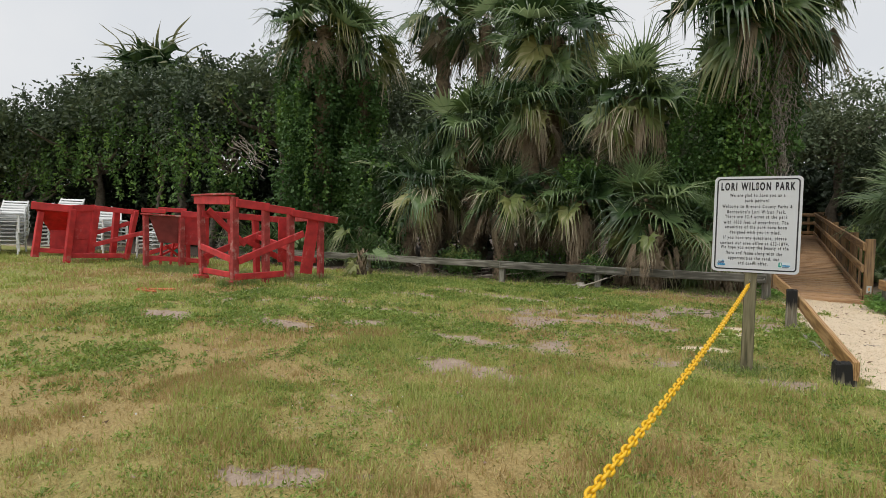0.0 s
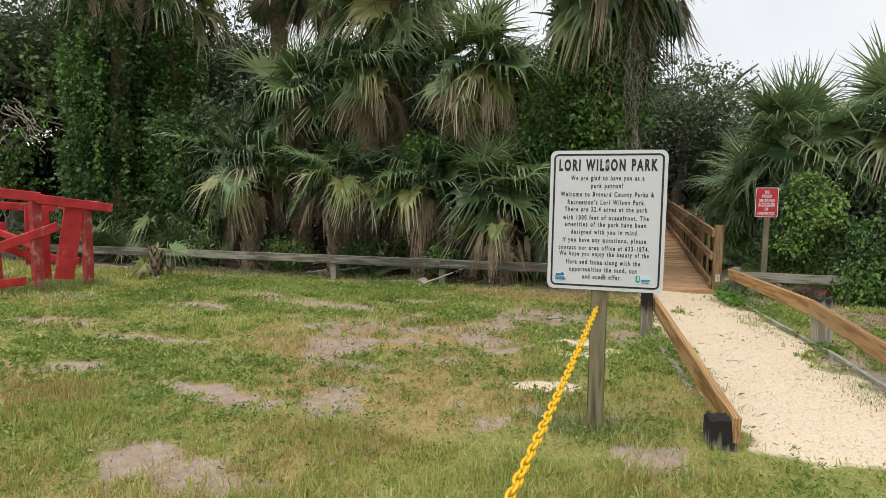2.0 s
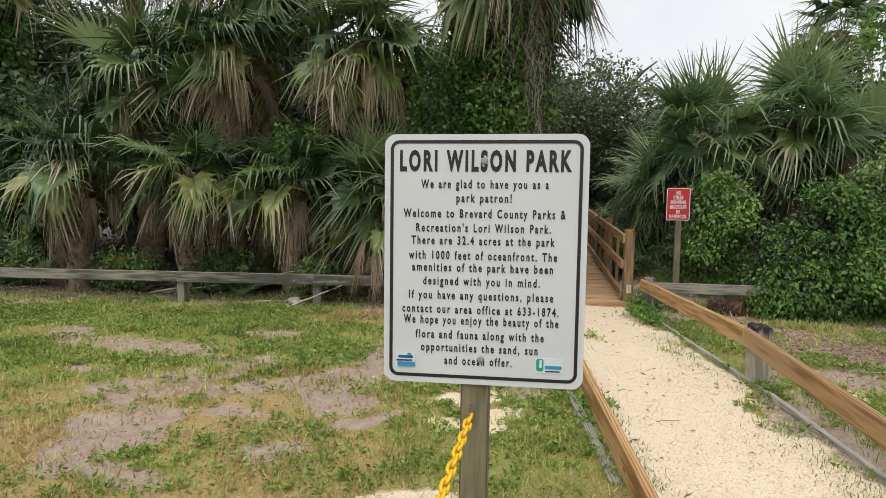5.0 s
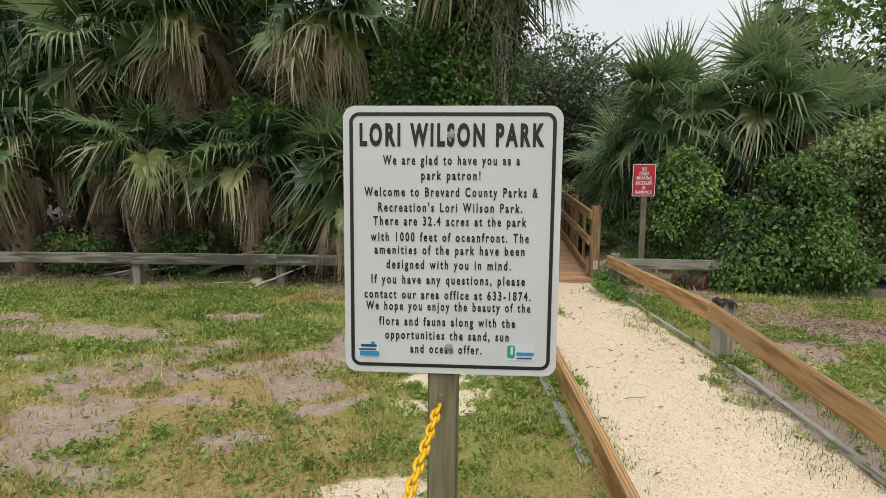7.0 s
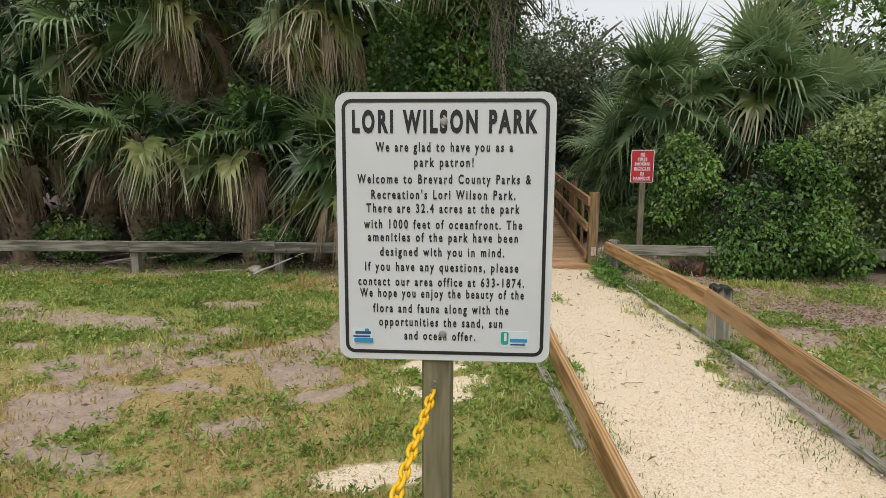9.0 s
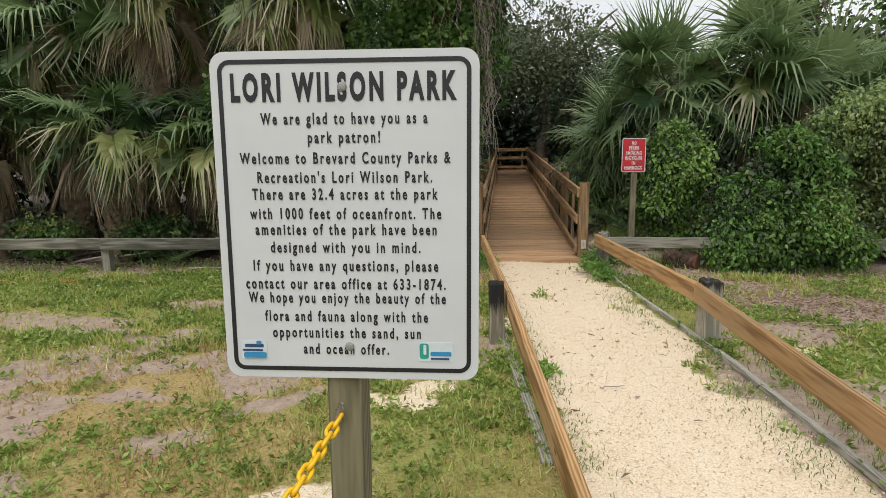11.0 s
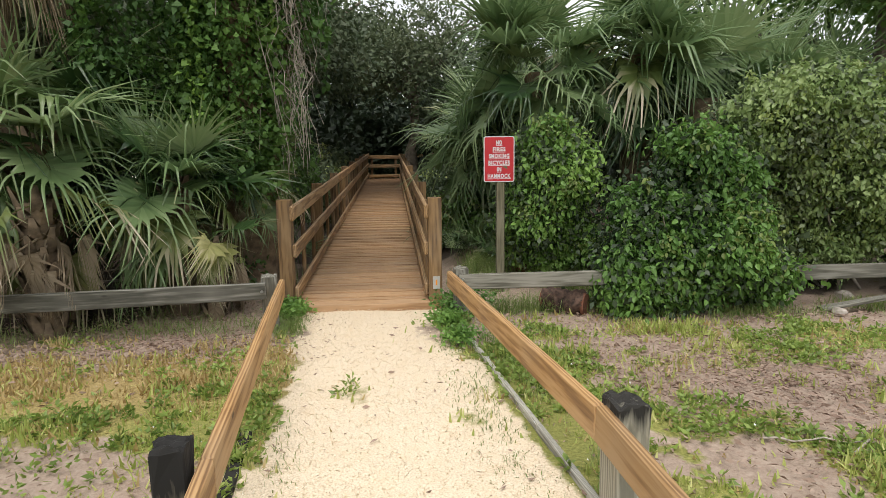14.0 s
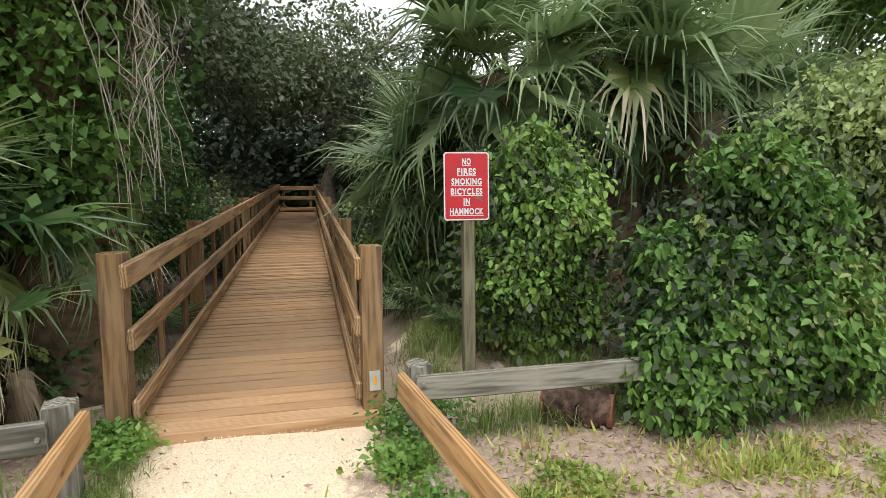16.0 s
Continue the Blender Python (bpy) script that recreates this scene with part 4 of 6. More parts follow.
# ---- palm fronds: one mesh for each habit of frond ----
def frond_mesh(name, mat, n=28, stalk=0.6, radius=0.95, span=130, el=20, hang=0.7, bend=0.45, tilt=20, ragged=0.1, seed=0, strip=0.62, fuse=0.36):
    """A fan leaf on a stalk along x: segments joined near the stalk, then free, folding over and hanging.
    el: how high the stalk is to point, which says where down is; hang: how far the free ends turn down."""
    g = np.random.default_rng(seed)
    e, tl = radians(el), radians(tilt)
    down = np.array([-math.sin(e), 0, -math.cos(e)])
    fwd, side = np.array([math.cos(tl), 0, -math.sin(tl)]), np.array([0.0, 1.0, 0.0])
    nrm = np.array([math.sin(tl), 0, math.cos(tl)])
    vs, fs, tones = [], [], [0.5] * 15
    for i in range(6):
        t = i / 5
        w = 0.020 * (1 - 0.6 * t)
        c = np.array([t * stalk * 1.02, 0, 0]) + down * 0.05 * t * t
        vs += [c + side * -w, c + side * w, c - nrm * w]
    for i in range(5):
        for j in range(3):
            k = (j + 1) % 3
            fs.append((i * 3 + j, i * 3 + k, i * 3 + 3 + k, i * 3 + 3 + j))
    tip = np.array([stalk, 0, 0]) + down * 0.05
    da = radians(span) * 2 / n
    for s in range(n):
        a = radians(span) * (2 * (s + 0.5) / n - 1) + g.normal() * 0.02
        length = radius * (0.70 + 0.30 * math.cos(a * 0.55)) * (1 + g.normal() * 0.07)
        d0 = fwd * math.cos(a) + side * math.sin(a) + nrm * (0.05 + 0.22 * abs(math.sin(a)) + 0.05 * (s % 2))
        d0 /= np.linalg.norm(d0)
        across = np.cross(nrm, d0)
        across /= np.linalg.norm(across)
        pos = tip + (fwd + down * 0.25) * radius * 0.20 * max(0.0, math.cos(a)) ** 2
        turn_at, turn = bend + g.normal() * 0.08, min(0.96, max(0.0, hang * (1 + g.normal() * 0.28)))
        if g.random() < ragged:
            turn_at, turn = turn_at * 0.75, 0.96
        twist, quick = g.normal() * 0.9, 0.10 + 0.22 * g.random()
        base, last = len(vs), 0.0
        for t in (0.02, 0.55 * fuse, fuse, 0.48, 0.58, 0.68, 0.80, 0.91, 1.0):
            w = min(1.0, max(0.0, (t - turn_at) / quick))
            w = turn * w * w * (3 - 2 * w)
            d = d0 * (1 - w) + down * w
            d /= max(1e-6, np.linalg.norm(d))
            pos = pos + d * length * (t - last)
            last = t
            joint = length * min(t, fuse) * math.tan(da / 2)
            free = max(0.0, (t - fuse) / (1 - fuse))
            half = joint * 1.01 if t <= fuse else joint * (strip + (1 - strip) * max(0.0, 1 - free * 5)) * (1 - 0.93 * free ** 1.9)
            tw = twist * free
            sv = across * math.cos(tw) + nrm * math.sin(tw)
            fold = nrm * math.cos(tw) - across * math.sin(tw)
            vs += [pos - sv * half - fold * half * 0.32, pos + fold * half * 0.32, pos + sv * half - fold * half * 0.32]
        tones += [g.random()] * 16
        # the joined part shares its edge with the strip beside it
        left = [base - 27 + 2 + 3 * i if s and i < 3 else base + 3 * i for i in range(9)]
        for i in range(8):
            o = base + i * 3
            fs.append((left[i], o + 1, o + 4, left[i + 1]))
            fs.append((o + 1, o + 2, o + 5, o + 4))
        if s == n // 2:
            fs.append((15, 16, base + 2, base))
            tones.append(0.5)
    ob = arrays(name, np.array(vs), np.array(fs), mat)
    me = ob.data
    me.attributes.new("strip_tone", "FLOAT", "FACE").data.foreach_set("value", np.array(tones, dtype=np.float32))
    bpy.data.objects.remove(ob)
    return me


FRONDS = {
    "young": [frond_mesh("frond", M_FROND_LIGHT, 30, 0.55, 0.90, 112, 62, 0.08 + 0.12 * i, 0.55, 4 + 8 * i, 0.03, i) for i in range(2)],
    "full": [frond_mesh("frond", M_FROND, 30, 0.62, 0.92, 138, 25, 0.42 + 0.13 * i, 0.50 - 0.03 * i, 14 + 8 * i, 0.10, 10 + i) for i in range(4)],
    "droopy": [frond_mesh("frond", M_FROND, 28, 0.62, 0.92, 130, -20, 0.78 + 0.07 * i, 0.42 - 0.04 * i, 18 + 10 * i, 0.2, 20 + i) for i in range(3)],
    "tired": [frond_mesh("frond", M_FROND_TIRED, 26, 0.55, 0.90, 115, -15, 0.86 + 0.04 * i, 0.34 - 0.05 * i, 30 + 10 * i, 0.35, 30 + i, 0.62, 0.30) for i in range(2)],
    "dead": [frond_mesh("dead_frond", M_FROND_DEAD, 24, 0.50, 0.82, 96, -35, 0.93, 0.20, 36, 0.4, 40 + i, 0.75, 0.16) for i in range(3)],
    # the full and droopy habits again, in the brighter, lit colour
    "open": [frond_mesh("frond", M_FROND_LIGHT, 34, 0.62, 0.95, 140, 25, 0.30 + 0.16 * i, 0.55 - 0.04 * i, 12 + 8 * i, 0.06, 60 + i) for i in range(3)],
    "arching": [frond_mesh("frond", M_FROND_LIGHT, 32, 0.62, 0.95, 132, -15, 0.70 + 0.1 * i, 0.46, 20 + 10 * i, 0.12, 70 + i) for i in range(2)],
    "far": [frond_mesh("frond", M_FROND, 18, 0.8, 1.1, 130, 10, 0.6, 0.45, 20, 0.15, 50 + i) for i in range(2)],
}


def palm_trunk(x, y, z0, z1, r, parent, seed=0, boots=True, lean=(0, 0)):
    g = np.random.default_rng(seed)
    n = max(4, int((z1 - z0) / 0.12))
    path = []
    for i in range(n + 1):
        t = i / n
        path.append((x + lean[0] * (t - 1), y + lean[1] * (t - 1), z0 + (z1 - z0) * t, r * (1.15 - 0.2 * t) * (1 + 0.06 * (i % 2))))
    vs, fs = limb_mesh([path], 12)
    vs = vs + g.normal(size=vs.shape) * r * 0.03
    if boots:
        extra_v, extra_f = [], []
        rows = int((z1 - z0) / 0.11)
        for i in range(rows):
            z = z0 + 0.1 + i * 0.11
            t = (z - z0) / max(0.01, z1 - z0)
            for j in range(6):
                a = 2 * math.pi * (j + 0.5 * (i % 2)) / 6 + g.normal() * 0.08
                c = np.array([x + lean[0] * (t - 1), y + lean[1] * (t - 1), z])
                o = np.array([math.cos(a), math.sin(a), 0.0])
                s = np.array([-o[1], o[0], 0.0])
                L = 0.14 + 0.07 * g.random()
                b0 = len(vs) + len(extra_v)
                extra_v += [c + o * r * 1.0 + s * 0.05, c + o * r * 1.0 - s * 0.05, c + o * (r + 0.07) - s * 0.018 + np.array([0, 0, L]), c + o * (r + 0.07) + s * 0.018 + np.array([0, 0, L])]
                extra_v += [c + o * (r - 0.03) + s * 0.05 + np.array([0, 0, 0.07]), c + o * (r - 0.03) - s * 0.05 + np.array([0, 0, 0.07])]
                extra_f += [(b0, b0 + 1, b0 + 2, b0 + 3), (b0 + 5, b0 + 4, b0 + 3, b0 + 2)]
        vs = np.concatenate([vs, np.array(extra_v)])
        fs = np.concatenate([fs, np.array(extra_f)])
    return arrays("trunk", vs, fs, M_PALMBARK, parent)


def palm(x, y, z, label, n=26, size=1.0, trunk=0.17, seed=0, low=-45, high=72, dead=0.14, tired=0.1, far=False, boots=True, lean=(0, 0), face=None, skirt=0, z0=None, skylit=0.12):
    """A cabbage palm with its bud at (x, y, z). face: degrees, the side that shows, which gets more of the fronds. The
    last share is of fronds coloured as if lit by open sky.
    """
    g = np.random.default_rng(seed + 500)
    p = thing("palm_tree", label, "palm tree", at=(0, 0, 0))
    zb = float(ground_z(x, y)) - 0.15 if z0 is None else z0
    palm_trunk(x, y, zb, z, trunk * size ** 0.5, p, seed, boots, lean)
    for i in range(n + skirt):
        t = (i + 0.5) / n
        yaw = i * 137.5 + g.normal() * 14
        if face is not None and g.random() < 0.45:
            yaw = face + g.normal() * 55
        el = high + (low - high) * t + g.normal() * 9
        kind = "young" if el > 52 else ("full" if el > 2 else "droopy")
        if g.random() < skylit:
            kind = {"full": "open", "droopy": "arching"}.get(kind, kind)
        if el < 18 and g.random() < tired * 2.2:
            kind = "tired"
        if el < -18 and g.random() < dead * 1.8:
            kind = "dead"
        if i >= n:
            kind, el = "dead", -32 + g.normal() * 10
        if far and kind != "dead":
            kind = "far"
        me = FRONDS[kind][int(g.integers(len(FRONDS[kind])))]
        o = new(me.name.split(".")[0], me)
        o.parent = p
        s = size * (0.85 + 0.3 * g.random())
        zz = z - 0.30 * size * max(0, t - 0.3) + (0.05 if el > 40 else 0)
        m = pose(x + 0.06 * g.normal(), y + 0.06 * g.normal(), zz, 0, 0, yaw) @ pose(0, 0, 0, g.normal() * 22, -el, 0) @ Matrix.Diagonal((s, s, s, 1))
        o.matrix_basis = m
    return p


# ---- palms along the lawn ----
GP = "fan-leaved cabbage palm"
palm(-11.5, 12.7, 6.8, "tall cabbage palm with a broad crown over a vine-covered trunk", 50, 1.35, 0.24, 1, -52, 75, 0.25, 0.2, boots=False, skirt=8, face=-60)
palm(-10.6, 13.4, 6.2, "cabbage palm with a shaggy yellowing crown", 24, 1.1, 0.2, 2, -52, 55, 0.2, 0.4, boots=False, skirt=4, face=-60)
palm(-9.5, 16.0, 7.8, "cabbage palm rising behind the others with a ragged crown", 26, 1.2, 0.2, 3, -52, 80, 0.2, 0.15, boots=False, skirt=4)
palm(-8.1, 16.2, 7.4, "cabbage palm rising behind the others with a full crown", 24, 1.15, 0.2, 4, -52, 75, 0.2, 0.1, boots=False, skirt=3)
palm(-6.4, 12.5, 3.5, "cabbage palm with long drooping green fronds", 34, 1.0, 0.2, 5, -54, 70, 0.1, 0.08, boots=False, face=-75)
palm(-4.5, 12.9, 5.5, "tall cabbage palm with stiff fanned fronds against the sky", 40, 1.2, 0.2, 6, -54, 78, 0.15, 0.1, boots=False, skirt=3)
palm(-4.7, 12.2, 3.75, "cabbage palm with green fronds over a dead brown skirt", 32, 0.88, 0.2, 7, -54, 60, 0.3, 0.25, boots=False, skirt=8, face=-70)
palm(-2.55, 12.3, 3.85, "cabbage palm with dark green and hanging yellowed fronds", 38, 0.92, 0.2, 8, -54, 62, 0.3, 0.25, boots=False, skirt=9, face=-80)
palm(-0.55, 13.0, 5.6, "tall cabbage palm with a shaggy brown skirt above vines", 40, 1.3, 0.26, 9, -40, 72, 0.2, 0.15, boots=False, skirt=3, face=-60)
palm(-6.9, 11.5, 1.95, "low cabbage palm with hanging bleached fronds by the fence", 28, 0.82, 0.2, 10, -48, 60, 0.3, 0.4, skirt=9, face=-75)
palm(-5.0, 11.55, 1.8, "low cabbage palm with yellow-green hanging fronds", 26, 0.8, 0.2, 11, -48, 50, 0.3, 0.4, skirt=9, face=-80)
palm(-3.4, 11.75, 1.7, "low cabbage palm drooping over the grey fence", 26, 0.8, 0.2, 12, -48, 50, 0.3, 0.4, skirt=9, face=-85)
palm(-2.1, 12.0, 1.65, "low cabbage palm with dark green fanned fronds", 30, 0.85, 0.2, 13, -54, 65, 0.12, 0.15, skirt=4, face=-85)
palm(-1.8, 11.42, 1.12, "small palm with straw-coloured hanging leaves", 12, 0.72, 0.15, 14, -52, 10, 0.4, 0.7, skirt=4, face=-95)
palm(-0.98, 12.15, 1.2, "small cabbage palm with a short scaly trunk", 30, 0.66, 0.17, 15, -48, 70, 0.1, 0.1, face=-80, skirt=3)
palm(-0.55, 12.9, 1.3, "small cabbage palm half hidden behind the railing post", 12, 0.5, 0.15, 35, -42, 60, 0.3, 0.2, face=-70, skirt=5)
palm(-0.62, 12.0, 0.72, "heap of bleached dead fronds around a palm stump", 5, 0.46, 0.12, 36, -40, 30, 0.6, 0.5, skirt=12, face=-70)
palm(-7.35, 9.6, 0.42, "small clump of bleached hanging fronds beside the red stand", 3, 0.5, 0.08, 38, -20, 40, 0.7, 0.5, skirt=7, face=-70)
palm(-8.3, 12.6, 2.4, "dark green cabbage palm in the shade", 24, 0.9, 0.2, 16, -54, 65, 0.1, 0.1, boots=False)
palm(-9.6, 12.3, 1.0, "low palm with a few dead fronds beside the stands", 12, 0.8, 0.15, 17, -47, 60, 0.4, 0.2, skirt=3)

palm(0.2, 13.3, 5.7, "cabbage palm crown leaning out over the boardwalk entrance", 26, 1.1, 0.16, 37, -60, 70, 0.25, 0.12, boots=False, skirt=6, face=-70, lean=(0.75, 0.3))

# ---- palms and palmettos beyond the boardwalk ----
# mostly brighter fronds here, light from the open sky put into their colour
palm(3.0, 14.2, 2.6, "cabbage palm with wide arching green fans", 32, 0.95, 0.2, 20, -52, 78, 0.05, 0.06, boots=False, skylit=0.75, face=-105)
palm(4.4, 14.3, 2.85, "cabbage palm with wide arching green fans", 32, 1.0, 0.2, 21, -52, 78, 0.05, 0.05, boots=False, skylit=0.75, face=-105)
palm(5.0, 13.7, 2.2, "cabbage palm with a dark fan of stiff fronds", 16, 1.0, 0.2, 22, -30, 72, 0.03, 0.03, boots=False, skylit=0.75, face=-100)
palm(6.3, 15.0, 2.25, "cabbage palm with pale drooping fans", 30, 1.15, 0.2, 23, -52, 78, 0.06, 0.1, boots=False, skylit=0.75, face=-100)
palm(8.0, 15.6, 2.2, "cabbage palm with wide green fans", 26, 1.15, 0.2, 24, -52, 78, 0.06, 0.08, boots=False, skylit=0.75)
palm(2.6, 15.4, 1.8, "cabbage palm with fronds arching towards the boardwalk", 26, 0.9, 0.2, 25, -52, 70, 0.06, 0.1, boots=False, skylit=0.75, face=-130)
palm(3.0, 17.4, 1.9, "shaded cabbage palm beside the boardwalk", 22, 0.9, 0.2, 26, -42, 70, 0.06, 0.06, boots=False, skylit=0.75)
palm(15.5, 38.0, 11.0, "distant tall palm standing above the trees", 30, 1.6, 0.22, 27, -75, 70, 0.2, 0.05, far=True, boots=False, skirt=6)
palm(-26.5, 16.5, 7.2, "palm crown rising out of the oak canopy", 40, 1.7, 0.22, 28, -50, 80, 0.05, 0.05, far=True, boots=False)


def palmetto(x, y, n, size, seed, label="low saw palmetto with stiff green fans"):
    g = np.random.default_rng(seed)
    p = thing("palmetto", label, "palmetto")
    z = float(ground_z(x, y))
    for i in range(n):
        me = FRONDS["full" if i % 3 else "young"][i % 2]
        o = new("frond", me)
        o.parent = p
        s = size * (0.7 + 0.5 * g.random())
        o.matrix_basis = pose(x + g.normal() * 0.12, y + g.normal() * 0.12, z - 0.03, 0, 0, i * 137.5) @ pose(0, 0, 0, g.normal() * 15, -(25 + 50 * g.random()), 0) @ Matrix.Diagonal((s, s, s, 1))
    return p


for i, (x, y, n, s) in enumerate([(2.05, 14.0, 9, 0.5), (2.5, 13.3, 5, 0.35), (-13.2, 12.6, 12, 0.95), (-11.0, 12.3, 10, 0.85), (-14.8, 13.0, 10, 0.8), (-9.0, 11.6, 8, 0.6), (1.9, 16.0, 8, 0.6), (-0.6, 14.2, 8, 0.5), (-7.8, 11.4, 6, 0.5), (-10.6, 10.9, 12, 0.85), (-12.4, 11.2, 12, 0.9), (-4.2, 11.3, 5, 0.4)]):
    palmetto(x, y, n, s, 60 + i)


# ---- trees ----
def tree(name, label, trunk_paths, blobs, n, size, mat, seed, clump=30, spread=0.3, droop=0.2, shell=0.72, lower=-0.6, aspect=0.5):
    t = thing(name, label, "tree")
    vs, fs = limb_mesh(trunk_paths, 8)
    arrays("trunk", vs, fs, M_BARK, t, smooth=True)
    foliage("crown", blobs, n, size, mat, t, seed, clump, spread, shell, aspect, droop, lower)
    return t


def oak(x, y, top, r, n, size=0.12, seed=0, label="dense dark green live oak with a rounded crown", under=1.6, mat=None):
    g = np.random.default_rng(seed)
    z0 = float(ground_z(x, y)) - 0.1
    paths = [wander((x, y, z0), (x + g.normal() * 0.4, y + 0.3, top - r * 0.8), 0.26, 0.08, 9, 0.10, seed)]
    for k in range(6):
        a = g.random() * 6.28
        h = under + g.random() * 1.2
        paths.append(wander((x, y, h), (x + math.cos(a) * r * 0.9, y + math.sin(a) * r * 0.9, h + 0.8 + g.random() * 1.5), 0.11, 0.03, 8, 0.16, seed + k + 1))
    n, size = int(n * 0.60), size * 1.2
    blobs = []
    for k in range(11):
        a, q = g.random() * 6.28, math.sqrt(g.random()) * 0.75
        zc = top - r * (0.35 + 0.2 * g.random()) - q * r * 0.55
        rr = r * (0.42 + 0.2 * g.random())
        blobs.append((x + math.cos(a) * q * r, y + math.sin(a) * q * r, max(zc, under + rr * 0.7), rr, rr, rr * 0.8))
    return tree("oak_tree", label, paths, blobs, n, size, mat or M_OAK, seed, 34, 0.22)


LBL = "dense live oak draped with vines at the edge of the lawn"
oak(-15.3, 14.6, 7.4, 3.1, 32000, 0.13, 1, LBL, 3.0)
oak(-18.6, 14.8, 7.5, 3.3, 30000, 0.14, 2, LBL, 2.8)
oak(-22.3, 14.8, 7.9, 3.4, 30000, 0.15, 3, LBL, 2.6)
oak(-26.5, 13.8, 7.8, 3.5, 28000, 0.16, 4, LBL, 2.0)
oak(-31.0, 12.5, 7.0, 3.9, 26000, 0.17, 5, LBL, 1.0)
oak(-36.0, 11.5, 6.0, 4.0, 20000, 0.19, 36, LBL, 1.0)
oak(1.3, 24.5, 6.9, 2.8, 40000, 0.11, 6, "dark live oak arching behind the boardwalk", 3.4)
oak(-2.4, 20.5, 6.6, 3.0, 36000, 0.11, 7, "dark live oak leaning over the boardwalk", 2.6)
oak(4.6, 23.0, 5.2, 2.8, 30000, 0.12, 8, "dark live oak beside the boardwalk", 1.8)
oak(-2.0, 15.4, 3.6, 1.6, 16000, 0.09, 9, "leafy young tree beside the boardwalk railing", 1.0, M_VINE)
oak(-5.4, 17.0, 5.4, 2.8, 20000, 0.12, 10, "dark live oak behind the palms", 1.5)
oak(-12.5, 17.0, 7.2, 3.2, 26000, 0.13, 11, "dark live oak behind the palms", 1.5)
oak(9.9, 16.4, 6.8, 2.7, 34000, 0.12, 12, "large dark green tree beyond the shrubs", 1.5, M_VINE)
oak(15.0, 17.0, 5.2, 3.2, 24000, 0.15, 13, "large dark green tree beyond the shrubs", 1.2, M_OAK)
oak(-8.6, 14.6, 4.4, 2.0, 14000, 0.11, 14, "dark shrubby tree filling the gap between palms", 0.8)
oak(-3.2, 14.6, 4.0, 1.8, 14000, 0.11, 15, "dark shrubby tree behind the palms", 0.6)
oak(-6.2, 14.4, 3.4, 1.8, 12000, 0.11, 16, "dark shrubby tree behind the palms", 0.4)
oak(7.2, 17.5, 4.4, 2.4, 18000, 0.12, 17, "dark shrubby tree behind the palms", 0.8)

oak(-7.0, 18.0, 6.6, 3.0, 22000, 0.13, 18, "dark live oak behind the palms", 1.5)

# backdrop of darkened leaves, its colour giving the unlit depth behind the palms
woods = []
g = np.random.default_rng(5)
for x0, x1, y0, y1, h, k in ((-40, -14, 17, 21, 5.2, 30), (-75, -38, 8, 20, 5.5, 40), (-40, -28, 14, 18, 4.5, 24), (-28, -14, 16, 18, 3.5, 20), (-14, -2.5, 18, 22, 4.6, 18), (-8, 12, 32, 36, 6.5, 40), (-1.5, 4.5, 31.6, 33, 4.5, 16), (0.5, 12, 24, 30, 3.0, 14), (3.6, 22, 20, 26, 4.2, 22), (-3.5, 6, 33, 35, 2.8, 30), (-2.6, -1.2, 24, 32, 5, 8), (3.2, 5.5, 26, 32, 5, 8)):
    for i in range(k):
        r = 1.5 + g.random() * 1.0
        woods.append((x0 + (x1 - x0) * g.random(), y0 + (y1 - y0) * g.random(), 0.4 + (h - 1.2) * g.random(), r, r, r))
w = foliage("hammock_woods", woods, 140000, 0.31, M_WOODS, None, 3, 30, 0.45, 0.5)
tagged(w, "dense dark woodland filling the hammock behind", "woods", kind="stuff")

# bare trunks and dead branches in the shade under the oaks
for i, (x, y, h, r, ln) in enumerate([(-17.3, 12.9, 2.6, 0.16, 0.7), (-13.9, 13.3, 3.4, 0.10, -0.4), (-21.0, 13.0, 3.0, 0.12, 0.5), (-1.35, 16.6, 3.4, 0.08, 0.2), (-0.95, 14.5, 2.6, 0.05, 0.1)]):
    t = thing("bare_trunk", "leaning grey tree trunk in the shade", "tree trunk")
    vs, fs = limb_mesh([wander((x, y, -0.1), (x + ln, y + 0.3, h), r, r * 0.5, 8, 0.06, 70 + i)], 8)
    arrays("trunk", vs, fs, M_BARK, t, smooth=True)
snag = thing("dead_branches", "bare grey dead branches hanging under the oak", "branches")
paths = []
g = np.random.default_rng(9)
for i in range(16):
    a = (-15.2 + g.normal() * 0.8, 12.6, 3.6 + g.normal() * 0.3)
    paths.append(wander(a, (a[0] + 0.6 + g.random() * 1.6, 12.2 + g.normal() * 0.4, a[2] - 0.2 - g.random() * 1.1), 0.022, 0.006, 7, 0.12, 90 + i))
for one in paths:
    vs, fs = limb_mesh([one], 4)
    arrays("branch", vs, fs, M_TWIG, snag)


